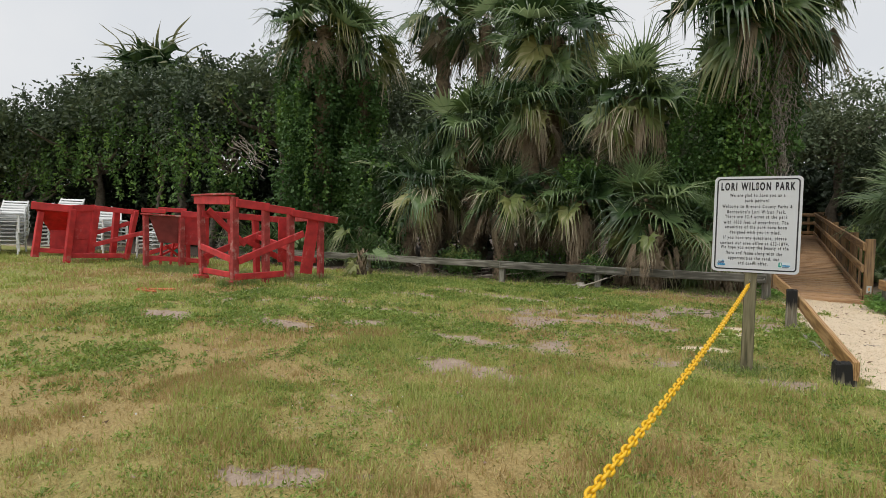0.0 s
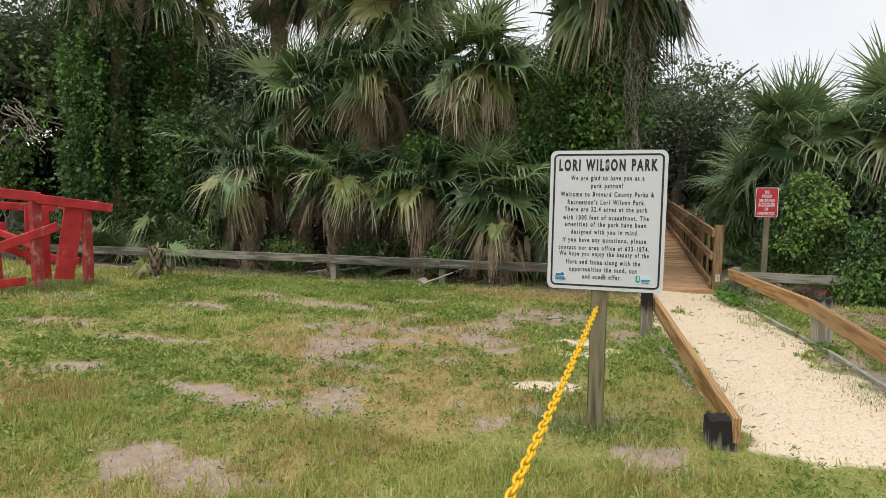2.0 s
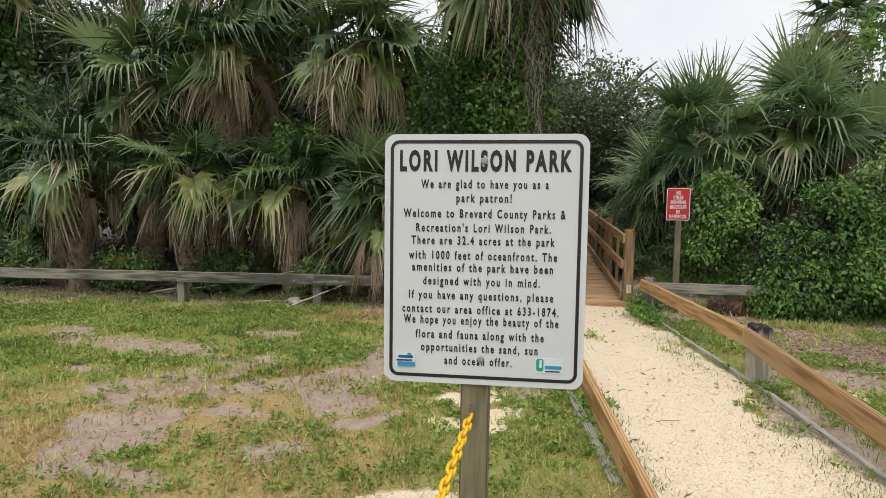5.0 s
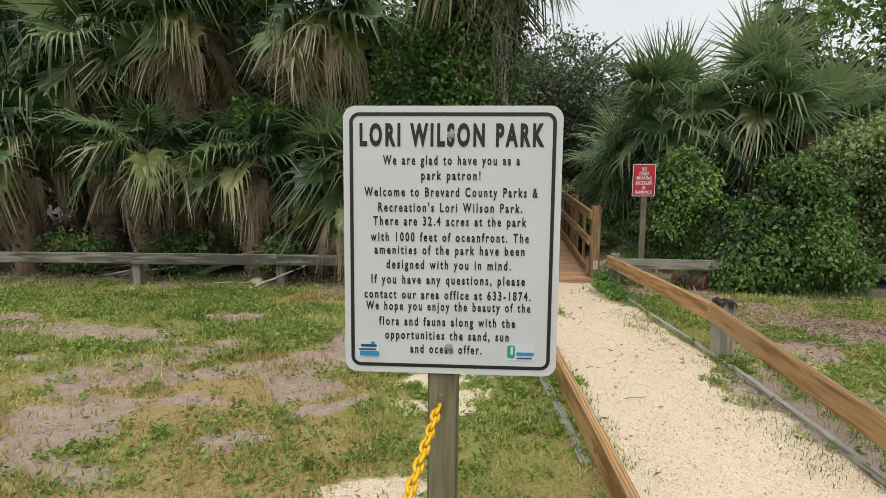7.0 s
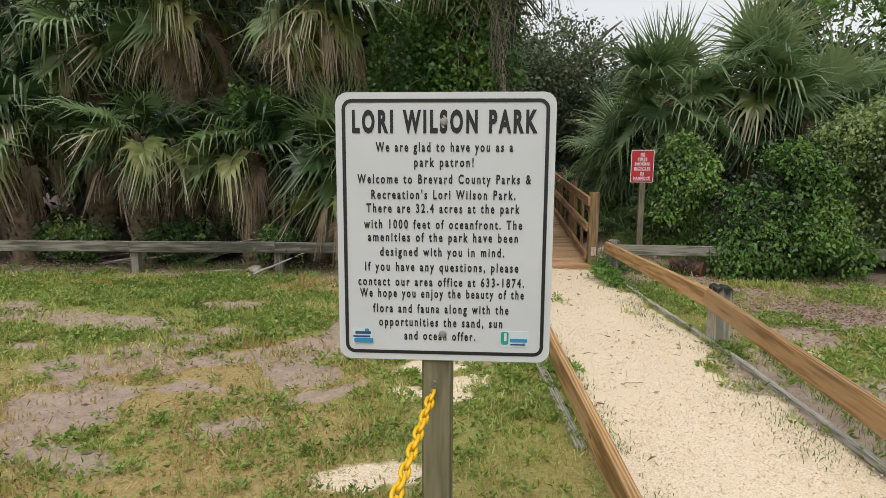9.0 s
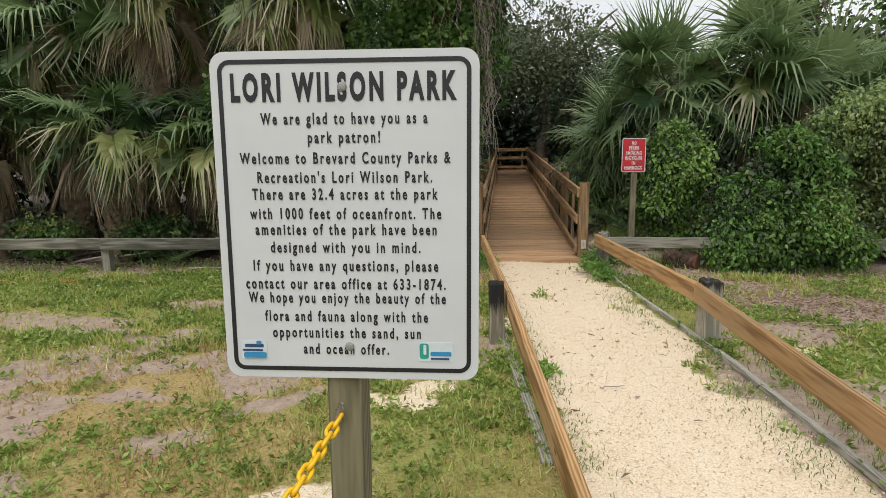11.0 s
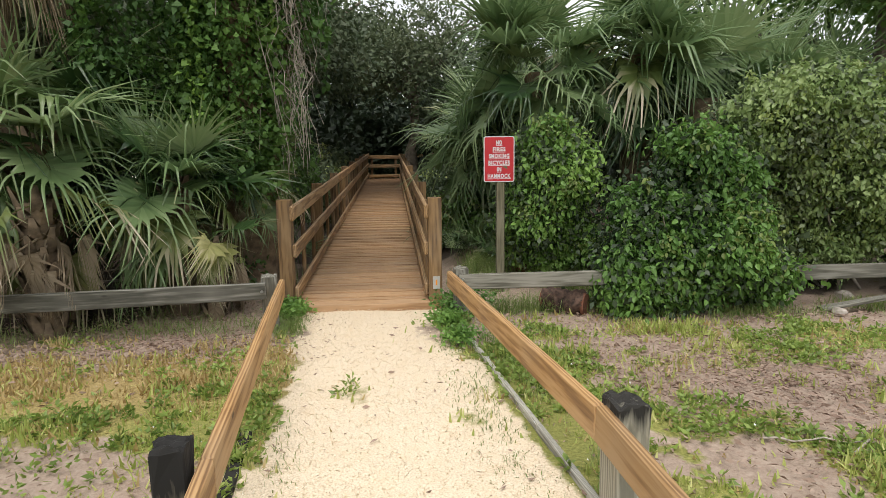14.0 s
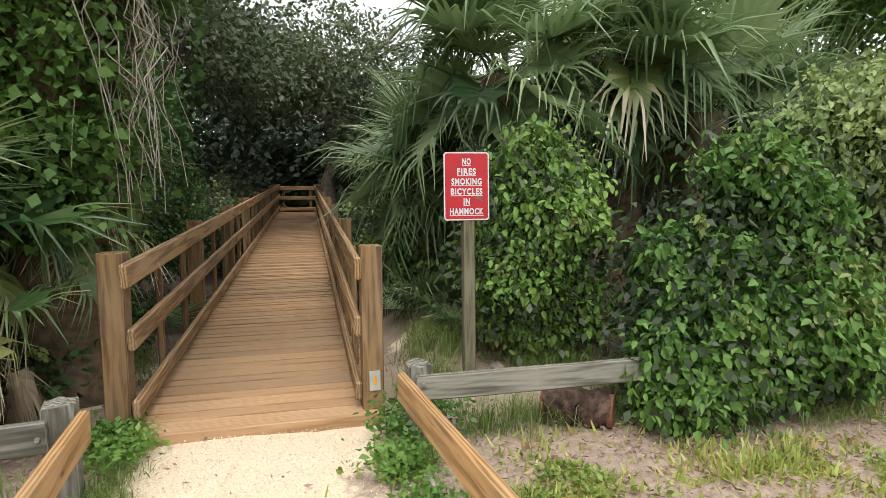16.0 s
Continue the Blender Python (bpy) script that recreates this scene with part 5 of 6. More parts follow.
# ---- climbing vines ----
def vine_column(label, x, y, z0, z1, r, n, seed, size=0.075, mat=None, strands=24):
    """Leaves that cloak a trunk, with trailing strands."""
    g = np.random.default_rng(seed)
    v = thing("climbing_vine", label, "vine")
    k = n // 14
    a, z = g.random(k) * 2 * np.pi, z0 + (z1 - z0) * g.random(k)
    prof = r * (0.85 + 0.35 * np.sin(z * 2.1 + seed) * np.sin(a * 2 + z * 1.3) + 0.16 * g.normal(size=k))
    c = np.stack([x + np.cos(a) * prof, y + np.sin(a) * prof * 0.9, z], axis=1)
    out = np.stack([np.cos(a), np.sin(a), np.zeros(k)], axis=1)
    p = np.repeat(c, 14, axis=0) + g.normal(size=(k * 14, 3)) * 0.09
    d = np.repeat(out, 14, axis=0) * 0.8 + g.normal(size=(k * 14, 3)) * 0.5 + np.array([0, 0, -0.6])
    L = size * (0.6 + 0.8 * g.random(len(p)))
    leaf_mesh("leaves", p, d, L, L * 0.75, mat or M_VINE, v)
    for i in range(strands):
        aa, zz = g.random() * 6.28, z0 + (z1 - z0) * (0.35 + 0.65 * g.random())
        trail = 0.4 + 1.3 * g.random()
        m = int(trail / 0.022)
        t = np.linspace(0, 1, m)
        rr = r * 1.05 + 0.12 * t
        q = np.stack([x + math.cos(aa) * rr + 0.04 * np.sin(t * 9 + i), y + math.sin(aa) * rr, zz - trail * t], axis=1) + g.normal(size=(m, 3)) * 0.025
        q = q[q[:, 2] > 0.15]
        if len(q) > 3:
            L = size * (0.5 + 0.8 * g.random(len(q)))
            tagged(leaf_mesh("trailing_strand", q, g.normal(size=q.shape) * 0.8 + np.array([0, 0, -0.5]), L, L * 0.75, M_CREEPER if i % 3 == 0 else (mat or M_VINE), v), kind="stuff")
    return v


vine_column("leafy green vines cloaking a palm trunk from ground to crown", -11.6, 12.5, 0.5, 5.9, 0.95, 17000, 1, 0.10, None, 40)
vine_column("leafy green vines and creepers covering a palm trunk", -0.58, 12.8, 1.2, 5.6, 0.50, 19000, 2, 0.075, None, 40)
vine_column("leafy vines smothering a second palm trunk", -10.5, 13.2, 0.4, 5.4, 0.6, 10000, 7, 0.10)
vine_column("leafy creepers hanging high beside the boardwalk entrance", -0.15, 13.05, 2.7, 5.5, 0.42, 9000, 8, 0.075)
vine_column("green vines climbing between the palms", -3.6, 12.3, 0.5, 2.6, 0.42, 6000, 3, 0.07)
vine_column("green creepers hanging from a palm crown", -12.7, 12.7, 4.2, 5.9, 0.45, 4000, 4, 0.09, None, 20)
vine_column("green vines filling the gap beside the palms", -9.2, 12.6, 0.3, 3.2, 0.8, 9000, 5, 0.09)
vine_column("green creepers climbing under the palm fronds", -1.45, 12.5, 0.6, 3.9, 0.4, 6000, 6, 0.065)

hang = thing("hanging_vines", "dry grey-brown vine stems hanging in bundles beside the trunk", "vine")
g = np.random.default_rng(12)
for k in range(15):
    a = g.normal() * 0.5 - 0.1
    x, y, zt = -0.50 + math.cos(a) * 0.5, 12.68 + math.sin(a) * 0.5, 2.6 + g.random() * 2.4
    paths = []
    for i in range(13):
        L = 0.5 + g.random() * 1.2
        sx0, sy0 = x + g.normal() * 0.09, y + g.normal() * 0.07
        paths.append(wander((sx0, sy0, zt + g.normal() * 0.12), (sx0 + g.normal() * 0.14 + 0.1, sy0 + g.normal() * 0.1, zt - L), 0.007, 0.003, 8, 0.075, 200 + k * 13 + i))
    vs, fs = limb_mesh(paths, 3)
    tagged(arrays("hanging_stem", vs, fs, M_TWIG, hang), kind="stuff")
drape = thing("vine_drape", "vines draping down the front of the oak canopy", "vine")
g = np.random.default_rng(14)
for i in range(150):
    x = -33 + 20 * g.random()
    y = 11.9 + 0.10 * (x + 24) * 0.3 + g.normal() * 0.4
    zt, trail = 3.0 + 2.6 * g.random(), 0.6 + 2.0 * g.random()
    m = int(trail / 0.03)
    t = np.linspace(0, 1, m)
    q = np.stack([x + 0.12 * np.sin(t * 5 + i), y + 0.1 * t, zt - trail * t], axis=1) + g.normal(size=(m, 3)) * 0.07
    L = 0.13 * (0.6 + 0.8 * g.random(m))
    tagged(leaf_mesh("trailing_strand", q, g.normal(size=(m, 3)) * 0.8 + np.array([0, 0, -0.6]), L, L * 0.6, M_CREEPER if i % 5 == 0 else M_VINE, drape), kind="stuff")


# ---- shrubs right of the boardwalk ----
def shrub(label, blobs, n, size, mat, seed, stem_at, clump=34, spread=0.085, aspect=0.6, shell=0.78, droop=0.6, twigs=14):
    s = thing("shrub", label, "shrub")
    g = np.random.default_rng(seed)
    x, y = stem_at
    z = float(ground_z(x, y))
    paths = []
    for i in range(twigs):
        bx = blobs[i % len(blobs)]
        paths.append(wander((x + g.normal() * 0.15, y + g.normal() * 0.1, z - 0.05), (bx[0] + g.normal() * bx[3] * 0.5, bx[1] + g.normal() * bx[4] * 0.5, bx[2] + bx[5] * 0.5 * g.random()), 0.018, 0.005, 8, 0.08, seed + i))
    vs, fs = limb_mesh(paths, 5)
    arrays("stem_tangle", vs, fs, M_TWIG, s)
    lumps = []
    for bx in blobs:
        lumps.append((bx[0], bx[1], bx[2], bx[3] * 0.68, bx[4] * 0.68, bx[5] * 0.68))
        for i in range(9):
            o = g.normal(size=3)
            o /= np.linalg.norm(o)
            o[1] = -abs(o[1])
            k = 0.24 + 0.2 * g.random()
            lumps.append((bx[0] + o[0] * bx[3] * 0.75, bx[1] + o[1] * bx[4] * 0.75, bx[2] + o[2] * bx[5] * 0.75, bx[3] * k, bx[4] * k, bx[5] * k))
    foliage("leaves", lumps, n, size, mat, s, seed, clump, spread, shell, aspect, droop, -0.8, "", n > 26000)
    # lighter yellow-green leaves over the upper part of some lumps
    tops = [(q[0], q[1] - 0.04, q[2] + 0.05, q[3] * 1.02, q[4] * 1.02, q[5] * 1.02) for q in lumps[1::3]]
    foliage("young_leaves", tops, n // 7, size * 0.8, M_LIME, s, seed + 70, 26, 0.06, 0.92, aspect, 0.2, -0.1, "yellow-green leaves on the upper lumps", True)
    # oak's darker leaf colour stands in for shade in the gaps between clumps
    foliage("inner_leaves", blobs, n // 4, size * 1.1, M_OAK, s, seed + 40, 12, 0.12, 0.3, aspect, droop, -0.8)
    for i in range(18):
        bx = blobs[int(g.integers(len(blobs)))]
        a, e = -math.pi * g.random(), 0.2 + 1.1 * g.random()
        o = np.array([math.cos(a) * math.cos(e), math.sin(a) * math.cos(e), math.sin(e)])
        c0 = np.array(bx[:3]) + o * np.array(bx[3:]) * 0.98
        m = 24
        t = np.linspace(0, 1, m)[:, None]
        if i % 2:
            q = c0 + o * t * (0.12 + 0.16 * g.random()) + np.array([0, 0, -0.06]) * t * t + g.normal(size=(m, 3)) * 0.012
        else:
            trail = 0.25 + 0.4 * g.random()
            q = c0 + o * 0.05 + np.array([0.05 * math.sin(i), -0.06, -trail]) * t + g.normal(size=(m, 3)) * 0.018
        L = size * (0.5 + 0.6 * g.random(m))
        oval_leaves("sprig", q, np.tile(o, (m, 1)), L, L * aspect, mat if i % 3 == 1 else M_LIME, s, "", seed * 50 + i)
    return s


shrub("vine-smothered shrub with dark and bright green leaves behind the sign",
      [(2.80, 12.75, 1.20, 0.36, 0.40, 0.45), (2.68, 12.85, 0.70, 0.34, 0.4, 0.45), (3.02, 12.95, 0.50, 0.28, 0.35, 0.40), (2.80, 12.8, 1.55, 0.22, 0.26, 0.24)], 27000, 0.062, M_CREEPER, 1, (2.85, 12.9), 22)
shrub("glossy dark green shrub spilling over the grey fence",
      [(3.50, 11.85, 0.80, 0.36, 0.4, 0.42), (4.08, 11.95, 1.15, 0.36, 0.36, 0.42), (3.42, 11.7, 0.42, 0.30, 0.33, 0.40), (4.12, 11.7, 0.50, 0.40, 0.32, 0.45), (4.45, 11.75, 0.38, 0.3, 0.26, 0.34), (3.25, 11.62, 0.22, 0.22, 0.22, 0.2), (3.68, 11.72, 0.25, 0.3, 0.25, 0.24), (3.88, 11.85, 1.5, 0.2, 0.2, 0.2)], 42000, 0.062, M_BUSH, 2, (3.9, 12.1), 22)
shrub("light green bushy shrub with small pale leaves",
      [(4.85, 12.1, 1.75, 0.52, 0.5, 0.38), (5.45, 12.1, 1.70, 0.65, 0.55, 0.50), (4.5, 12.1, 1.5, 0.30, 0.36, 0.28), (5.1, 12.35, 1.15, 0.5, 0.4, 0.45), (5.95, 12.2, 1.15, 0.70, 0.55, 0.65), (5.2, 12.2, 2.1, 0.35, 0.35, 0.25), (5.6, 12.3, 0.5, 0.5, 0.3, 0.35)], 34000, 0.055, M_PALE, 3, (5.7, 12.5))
shrub("dark green shrub along the fence", [(7.0, 12.6, 1.3, 0.9, 0.8, 0.95), (8.6, 12.7, 1.0, 0.9, 0.8, 0.9), (9.8, 12.8, 1.2, 1.0, 0.8, 1.0), (6.9, 12.0, 0.5, 0.6, 0.4, 0.4)], 24000, 0.08, M_BUSH, 4, (8.2, 12.7))
shrub("dark undergrowth behind the warning sign", [(2.4, 15.2, 0.6, 0.6, 0.5, 0.5), (1.9, 16.0, 0.5, 0.5, 0.5, 0.45), (3.0, 14.2, 0.7, 0.5, 0.4, 0.6)], 12000, 0.07, M_VINE, 5, (2.4, 15.2))
shrub("leafy shrub beside the boardwalk railing", [(-0.95, 14.2, 0.9, 0.5, 0.6, 0.8), (-1.1, 15.4, 1.3, 0.6, 0.7, 0.9), (-0.9, 16.8, 1.2, 0.5, 0.8, 1.0)], 18000, 0.06, M_VINE, 6, (-1.0, 15.0))
shrub("low leafy undergrowth along the fence", [(-8.6, 11.6, 0.4, 0.6, 0.3, 0.35), (-6.0, 11.5, 0.35, 0.6, 0.3, 0.3), (-4.5, 11.6, 0.35, 0.5, 0.3, 0.3), (-2.8, 11.3, 0.35, 0.3, 0.2, 0.25), (-0.75, 12.75, 0.3, 0.3, 0.4, 0.3), (-0.45, 13.4, 0.35, 0.2, 0.5, 0.3)], 9000, 0.06, M_VINE, 7, (-6.0, 11.6))
shrub("small bright shrub under the oaks", [(-16.4, 13.2, 2.3, 0.55, 0.4, 0.4), (-16.2, 13.2, 1.6, 0.4, 0.3, 0.4), (-19.0, 13.3, 0.7, 0.8, 0.4, 0.5)], 6000, 0.10, M_VINE, 8, (-16.5, 13.2))
shrub("leafy sprawling undergrowth beside the boardwalk", [(2.1, 17.8, 0.7, 0.5, 1.2, 0.6), (2.0, 20.5, 0.8, 0.5, 1.5, 0.7), (2.4, 25, 1.2, 0.6, 2, 1.0)], 12000, 0.09, M_OAK, 9, (2.1, 18.0))
shrub("leafy sprawling undergrowth beside the boardwalk", [(-0.7, 20, 0.9, 0.4, 1.8, 0.8), (-0.9, 24, 1.2, 0.5, 2, 1.0)], 8000, 0.09, M_OAK, 19, (-0.9, 22.0))

# ---- red timber lifeguard stands lying at the edge of the lawn ----
def stand(label, origin, u_dir, beams, panels, extra=()):
    """A stand of painted beams. Own axes: u across, v away, z up; beams are (u, v, z, u, v, z, width, height)."""
    s = thing("lifeguard_stand", label, "lifeguard stand", "red stands on the lawn")
    u = Vector((u_dir[0], u_dir[1], 0)).normalized()
    v = Vector((-u.y, u.x, 0))
    o = Vector(origin)

    def at(a, b, c):
        return o + u * a + v * b + Vector((0, 0, c))

    for i, (a, b, c, d, e, f, w, h) in enumerate(beams):
        worn = i in extra
        board("beam", at(a, b, c), at(d, e, f), w, h, M_REDEDGE if worn else M_REDWOOD, s, 0.008, 0.004, "weathered beam with paint worn off" if worn else "")
    for a, b, c, d, e, f, h, tilt in panels:
        board("panel", at(a, b, c), at(d, e, f), 0.025, h, M_REDWOOD, s, 0.004, 0.003, roll=tilt)
    return s


# nearest stand: an open frame seen on its corner; u runs along its long side, v along its short face
beams = []
for u0, top in ((0.0, 1.49), (0.59, 1.40), (1.10, 1.34), (1.77, 1.25)):
    beams.append((u0 + 0.02, 0, -0.05, u0, 0, top, 0.085, 0.13))
    beams.append((u0 + 0.05, 1.22, -0.05, u0, 1.24, top - (0.02 if u0 == 0 else 0.14), 0.085, 0.12))
beams += [(-0.07, 0.02, 1.43, -0.07, 1.32, 1.45, 0.045, 0.15), (-0.06, -0.04, 1.535, -0.06, 1.36, 1.535, 0.13, 0.035),
          (0.0, -0.065, 1.39, 0.62, -0.065, 1.34, 0.04, 0.14), (0.56, -0.065, 1.33, 1.14, -0.065, 1.28, 0.04, 0.13), (1.08, -0.065, 1.26, 2.12, -0.065, 1.14, 0.05, 0.13),
          (0.0, 1.19, 1.20, 1.95, 1.19, 1.12, 0.04, 0.12), (0.06, -0.05, 0.40, 1.36, -0.05, 0.88, 0.04, 0.125), (0.0, -0.05, 0.13, 0.95, -0.05, 0.15, 0.045, 0.11),
          (0.05, 1.17, 0.40, 1.25, 1.17, 0.86, 0.04, 0.12), (0.1, 1.15, 1.28, 0.85, 1.15, 0.62, 0.04, 0.11), (0.0, 0.05, 0.42, 0.0, 1.2, 0.60, 0.04, 0.11),
          (0.0, 0.10, 0.16, 0.05, 1.2, 0.16, 0.045, 0.10), (0.85, 1.17, 0.72, 1.72, 1.17, 0.30, 0.04, 0.11), (1.12, 0.0, 0.60, 1.12, 1.2, 0.78, 0.04, 0.10),
          (1.70, 0.05, 0.36, 1.72, 1.2, 0.36, 0.04, 0.11), (1.95, -0.02, 1.19, 2.02, 1.2, 1.16, 0.05, 0.12), (-0.10, 0.0, 0.035, 0.12, 0.0, 0.035, 0.22, 0.07), (-0.10, 1.22, 0.045, 0.12, 1.22, 0.045, 0.20, 0.07)]
stand("chipped red timber lifeguard stand lying on its side on the grass", (-7.66, 6.62, 0.02), (0.30, 1.78), beams,
      [(1.40, 0.0, 0.66, 1.66, 0.0, 0.62, 1.05, 0), (1.30, 0.72, 0.72, 1.62, 0.70, 0.72, 0.85, 0)], (0, 1, 2, 4, 6, 9, 23, 24))

# the middle stand, seen square on: a tapered seat box between its legs
beams = [(-0.33, 0, -0.02, -0.34, 0, 1.18, 0.08, 0.11), (0.37, 0, -0.05, 0.37, 0, 1.14, 0.08, 0.12), (-0.36, 1.0, -0.05, -0.36, 1.0, 1.2, 0.08, 0.10), (0.40, 1.0, -0.05, 0.40, 1.0, 1.2, 0.08, 0.10),
         (-0.44, -0.03, 1.205, 0.36, -0.03, 1.17, 0.10, 0.035), (-0.43, 0.12, 1.285, 0.05, 0.12, 1.275, 0.09, 0.10), (0.36, 0.08, 1.235, 0.95, 0.08, 1.20, 0.08, 0.13), (-0.1, 0.8, 1.33, 0.5, 0.8, 1.31, 0.07, 0.10),
         (-0.30, 0.05, 0.25, 0.36, 0.05, 0.20, 0.05, 0.10), (0.36, 0.06, 0.20, 0.95, 0.06, 0.16, 0.05, 0.10), (-0.30, 0.95, 0.30, 0.40, 0.95, 0.55, 0.05, 0.10), (-0.05, 0.4, 0.05, -0.02, 0.4, 0.62, 0.05, 0.05),
         (0.15, 0.5, 0.05, 0.22, 0.5, 0.60, 0.05, 0.05), (0.52, 0.35, 0.05, 0.50, 0.35, 1.18, 0.07, 0.09), (0.90, 0.35, -0.05, 0.90, 0.35, 1.18, 0.08, 0.10), (-0.28, 0.2, 0.16, 0.32, 0.7, 0.46, 0.04, 0.05), (0.05, 0.2, 0.52, 0.45, 0.6, 0.14, 0.04, 0.05)]
mid_stand = stand("red timber lifeguard stand with a boxed seat lying on the grass", (-11.4, 7.65, 0.0), (0.523, 0.852), beams,
                  [(0.40, 0.30, 0.86, 0.86, 0.30, 0.84, 0.66, 0), (0.36, 0.05, 0.80, 0.38, 0.95, 0.80, 0.6, 0)], (0, 1, 4))
bm = bmesh.new()
seat = [bm.verts.new(c) for c in ((-0.28, 0, 1.17), (0.32, 0, 1.15), (0.32, 0.16, 0.56), (-0.08, 0.16, 0.58))]
bm.faces.new(seat)
bmesh.ops.solidify(bm, geom=bm.faces[:], thickness=0.025)
o = part("seat_panel", bm, M_REDPALE, mid_stand, "faded pinkish seat panel")
o.matrix_basis = pose(-11.4, 7.65, 0.0, 0, 0, math.degrees(math.atan2(0.852, 0.523)))

# the far stand: a seat with a sloping underside beside an open braced frame
beams = [(-0.78, 0, 1.34, 0.02, 0, 1.28, 0.06, 0.17), (-0.02, 0.02, 1.30, 0.46, 0.25, 1.33, 0.06, 0.15), (-0.60, 0.05, 1.20, -0.74, 0.05, 0.16, 0.10, 0.11), (0.01, 0, 1.28, -0.11, 0, 0.02, 0.11, 0.13),
         (0.50, 0.28, 1.32, 0.36, 0.28, 0.12, 0.10, 0.14), (0.46, 0.28, 1.33, 1.40, 0.32, 1.25, 0.06, 0.12), (1.35, 0.30, 1.28, 1.13, 0.30, 0.06, 0.10, 0.11), (0.94, 0.55, 1.24, 0.84, 0.55, 0.10, 0.10, 0.14),
         (0.40, 0.26, 0.42, 1.52, 0.26, 0.74, 0.05, 0.11), (0.44, 0.62, 0.70, 1.24, 0.62, 0.98, 0.05, 0.10), (-0.10, 0.10, 0.18, 1.18, 0.28, 0.16, 0.06, 0.11), (1.30, 0.35, 1.24, 1.40, 1.15, 1.24, 0.05, 0.12),
         (0.68, 0.3, -0.08, 0.78, 0.3, 0.20, 0.09, 0.07), (-0.70, 0.1, 0.32, -0.15, 0.1, 0.28, 0.05, 0.10), (1.36, 1.15, 1.24, 1.22, 1.15, 0.0, 0.09, 0.09), (-0.74, 0.05, 1.36, -0.70, 1.0, 1.34, 0.06, 0.15), (-0.62, 1.0, 1.3, -0.74, 1.0, 0.1, 0.10, 0.10)]
far_stand = stand("red timber lifeguard stand with a solid seat tipped over", (-14.0, 7.0, 0.0), (0.416, 0.909), beams,
                  [(-0.44, 0.32, 0.50, 0.36, 0.32, 0.48, 0.55, 0), (0.03, 0.30, 0.92, 0.44, 0.30, 0.92, 0.72, 0), (0.0, 0.1, 0.72, 0.02, 0.9, 0.72, 0.8, 0)], ())
bm = bmesh.new()
seat = [bm.verts.new(c) for c in ((-0.70, 0.02, 1.25), (-0.04, 0.02, 1.22), (-0.12, 0.62, 0.74), (-0.44, 0.62, 0.72))]
bm.faces.new(seat)
bmesh.ops.solidify(bm, geom=bm.faces[:], thickness=0.025)
o = part("seat_panel", bm, M_REDWOOD, far_stand, "sloping underside of the seat")
o.matrix_basis = pose(-14.0, 7.0, 0.0, 0, 0, math.degrees(math.atan2(0.909, 0.416)))


# ---- stacked white loungers ----
def tube(points, r, mat, parent, name):
    vs, fs = limb_mesh([[(*p, r) for p in points]], 6)
    return arrays(name, vs, fs, mat, parent, smooth=True)


def lounger(label):
    c = thing("lounger", label, "lounger", "white loungers stacked by the stands")
    for sx in (-0.3, 0.3):
        tube([(sx, -0.9, 0.30), (sx, 0.2, 0.30), (sx, 0.5, 0.42), (sx, 0.95, 0.72)], 0.024, M_PLASTIC, c, "side_rail")
        tube([(sx, -0.85, 0.30), (sx * 1.05, -0.9, 0.0)], 0.026, M_PLASTIC, c, "leg")
        tube([(sx, 0.3, 0.32), (sx * 1.05, 0.38, 0.0)], 0.026, M_PLASTIC, c, "leg")
        tube([(sx * 1.1, -0.1, 0.30), (sx * 1.15, 0.0, 0.52), (sx * 1.15, 0.35, 0.54), (sx * 1.05, 0.5, 0.44)], 0.022, M_PLASTIC, c, "armrest")
    for i in range(13):
        y = -0.86 + i * 0.145
        z = 0.31 if y < 0.2 else 0.31 + (y - 0.2) * 0.55
        o = part("slat", block((0.6, 0.095, 0.014), 0.003), M_PLASTIC, c)
        o.matrix_basis = pose(0, y, z, 0 if y < 0.2 else 28)
    return c


first_l = lounger("white plastic lounger in a stack, slightly dirty")
first_l.matrix_basis = pose(-18.9, 7.6, -0.02, 0, 0, 60)
for x, y, turn, k in ((-18.9, 7.6, 60, 9), (-17.6, 8.4, 50, 10), (-16.9, 9.3, 75, 8), (-20.3, 7.4, 65, 10), (-15.2, 9.9, 40, 5)):
    for i in range(k):
        if (x, i) == (-18.9, 0):
            continue
        copy_thing(first_l, pose(x + random.uniform(-0.02, 0.02), y, -0.02 + 0.105 * i, 0, 0, turn + random.uniform(-2, 2)))
tub = thing("plastic_tub", "teal plastic tub behind the red stands", "tub")
bm = bmesh.new()
bmesh.ops.create_cone(bm, cap_ends=True, segments=20, radius1=0.26, radius2=0.36, depth=0.55)
bmesh.ops.delete(bm, geom=[f for f in bm.faces if f.calc_center_median().z > 0.26], context="FACES")
bmesh.ops.solidify(bm, geom=bm.faces[:], thickness=0.02)
o = part("shell", bm, M_TEAL, tub)
o.matrix_basis = pose(-14.6, 10.0, 0.5, 20, 10, 0)
bm = bmesh.new()
bmesh.ops.create_cone(bm, cap_ends=False, segments=20, radius1=0.37, radius2=0.37, depth=0.03)
bmesh.ops.solidify(bm, geom=bm.faces[:], thickness=0.03)
o = part("rim", bm, M_TEAL, tub)
o.matrix_basis = pose(-14.6, 10.0, 0.5, 20, 10, 0) @ pose(0, 0, 0.27)

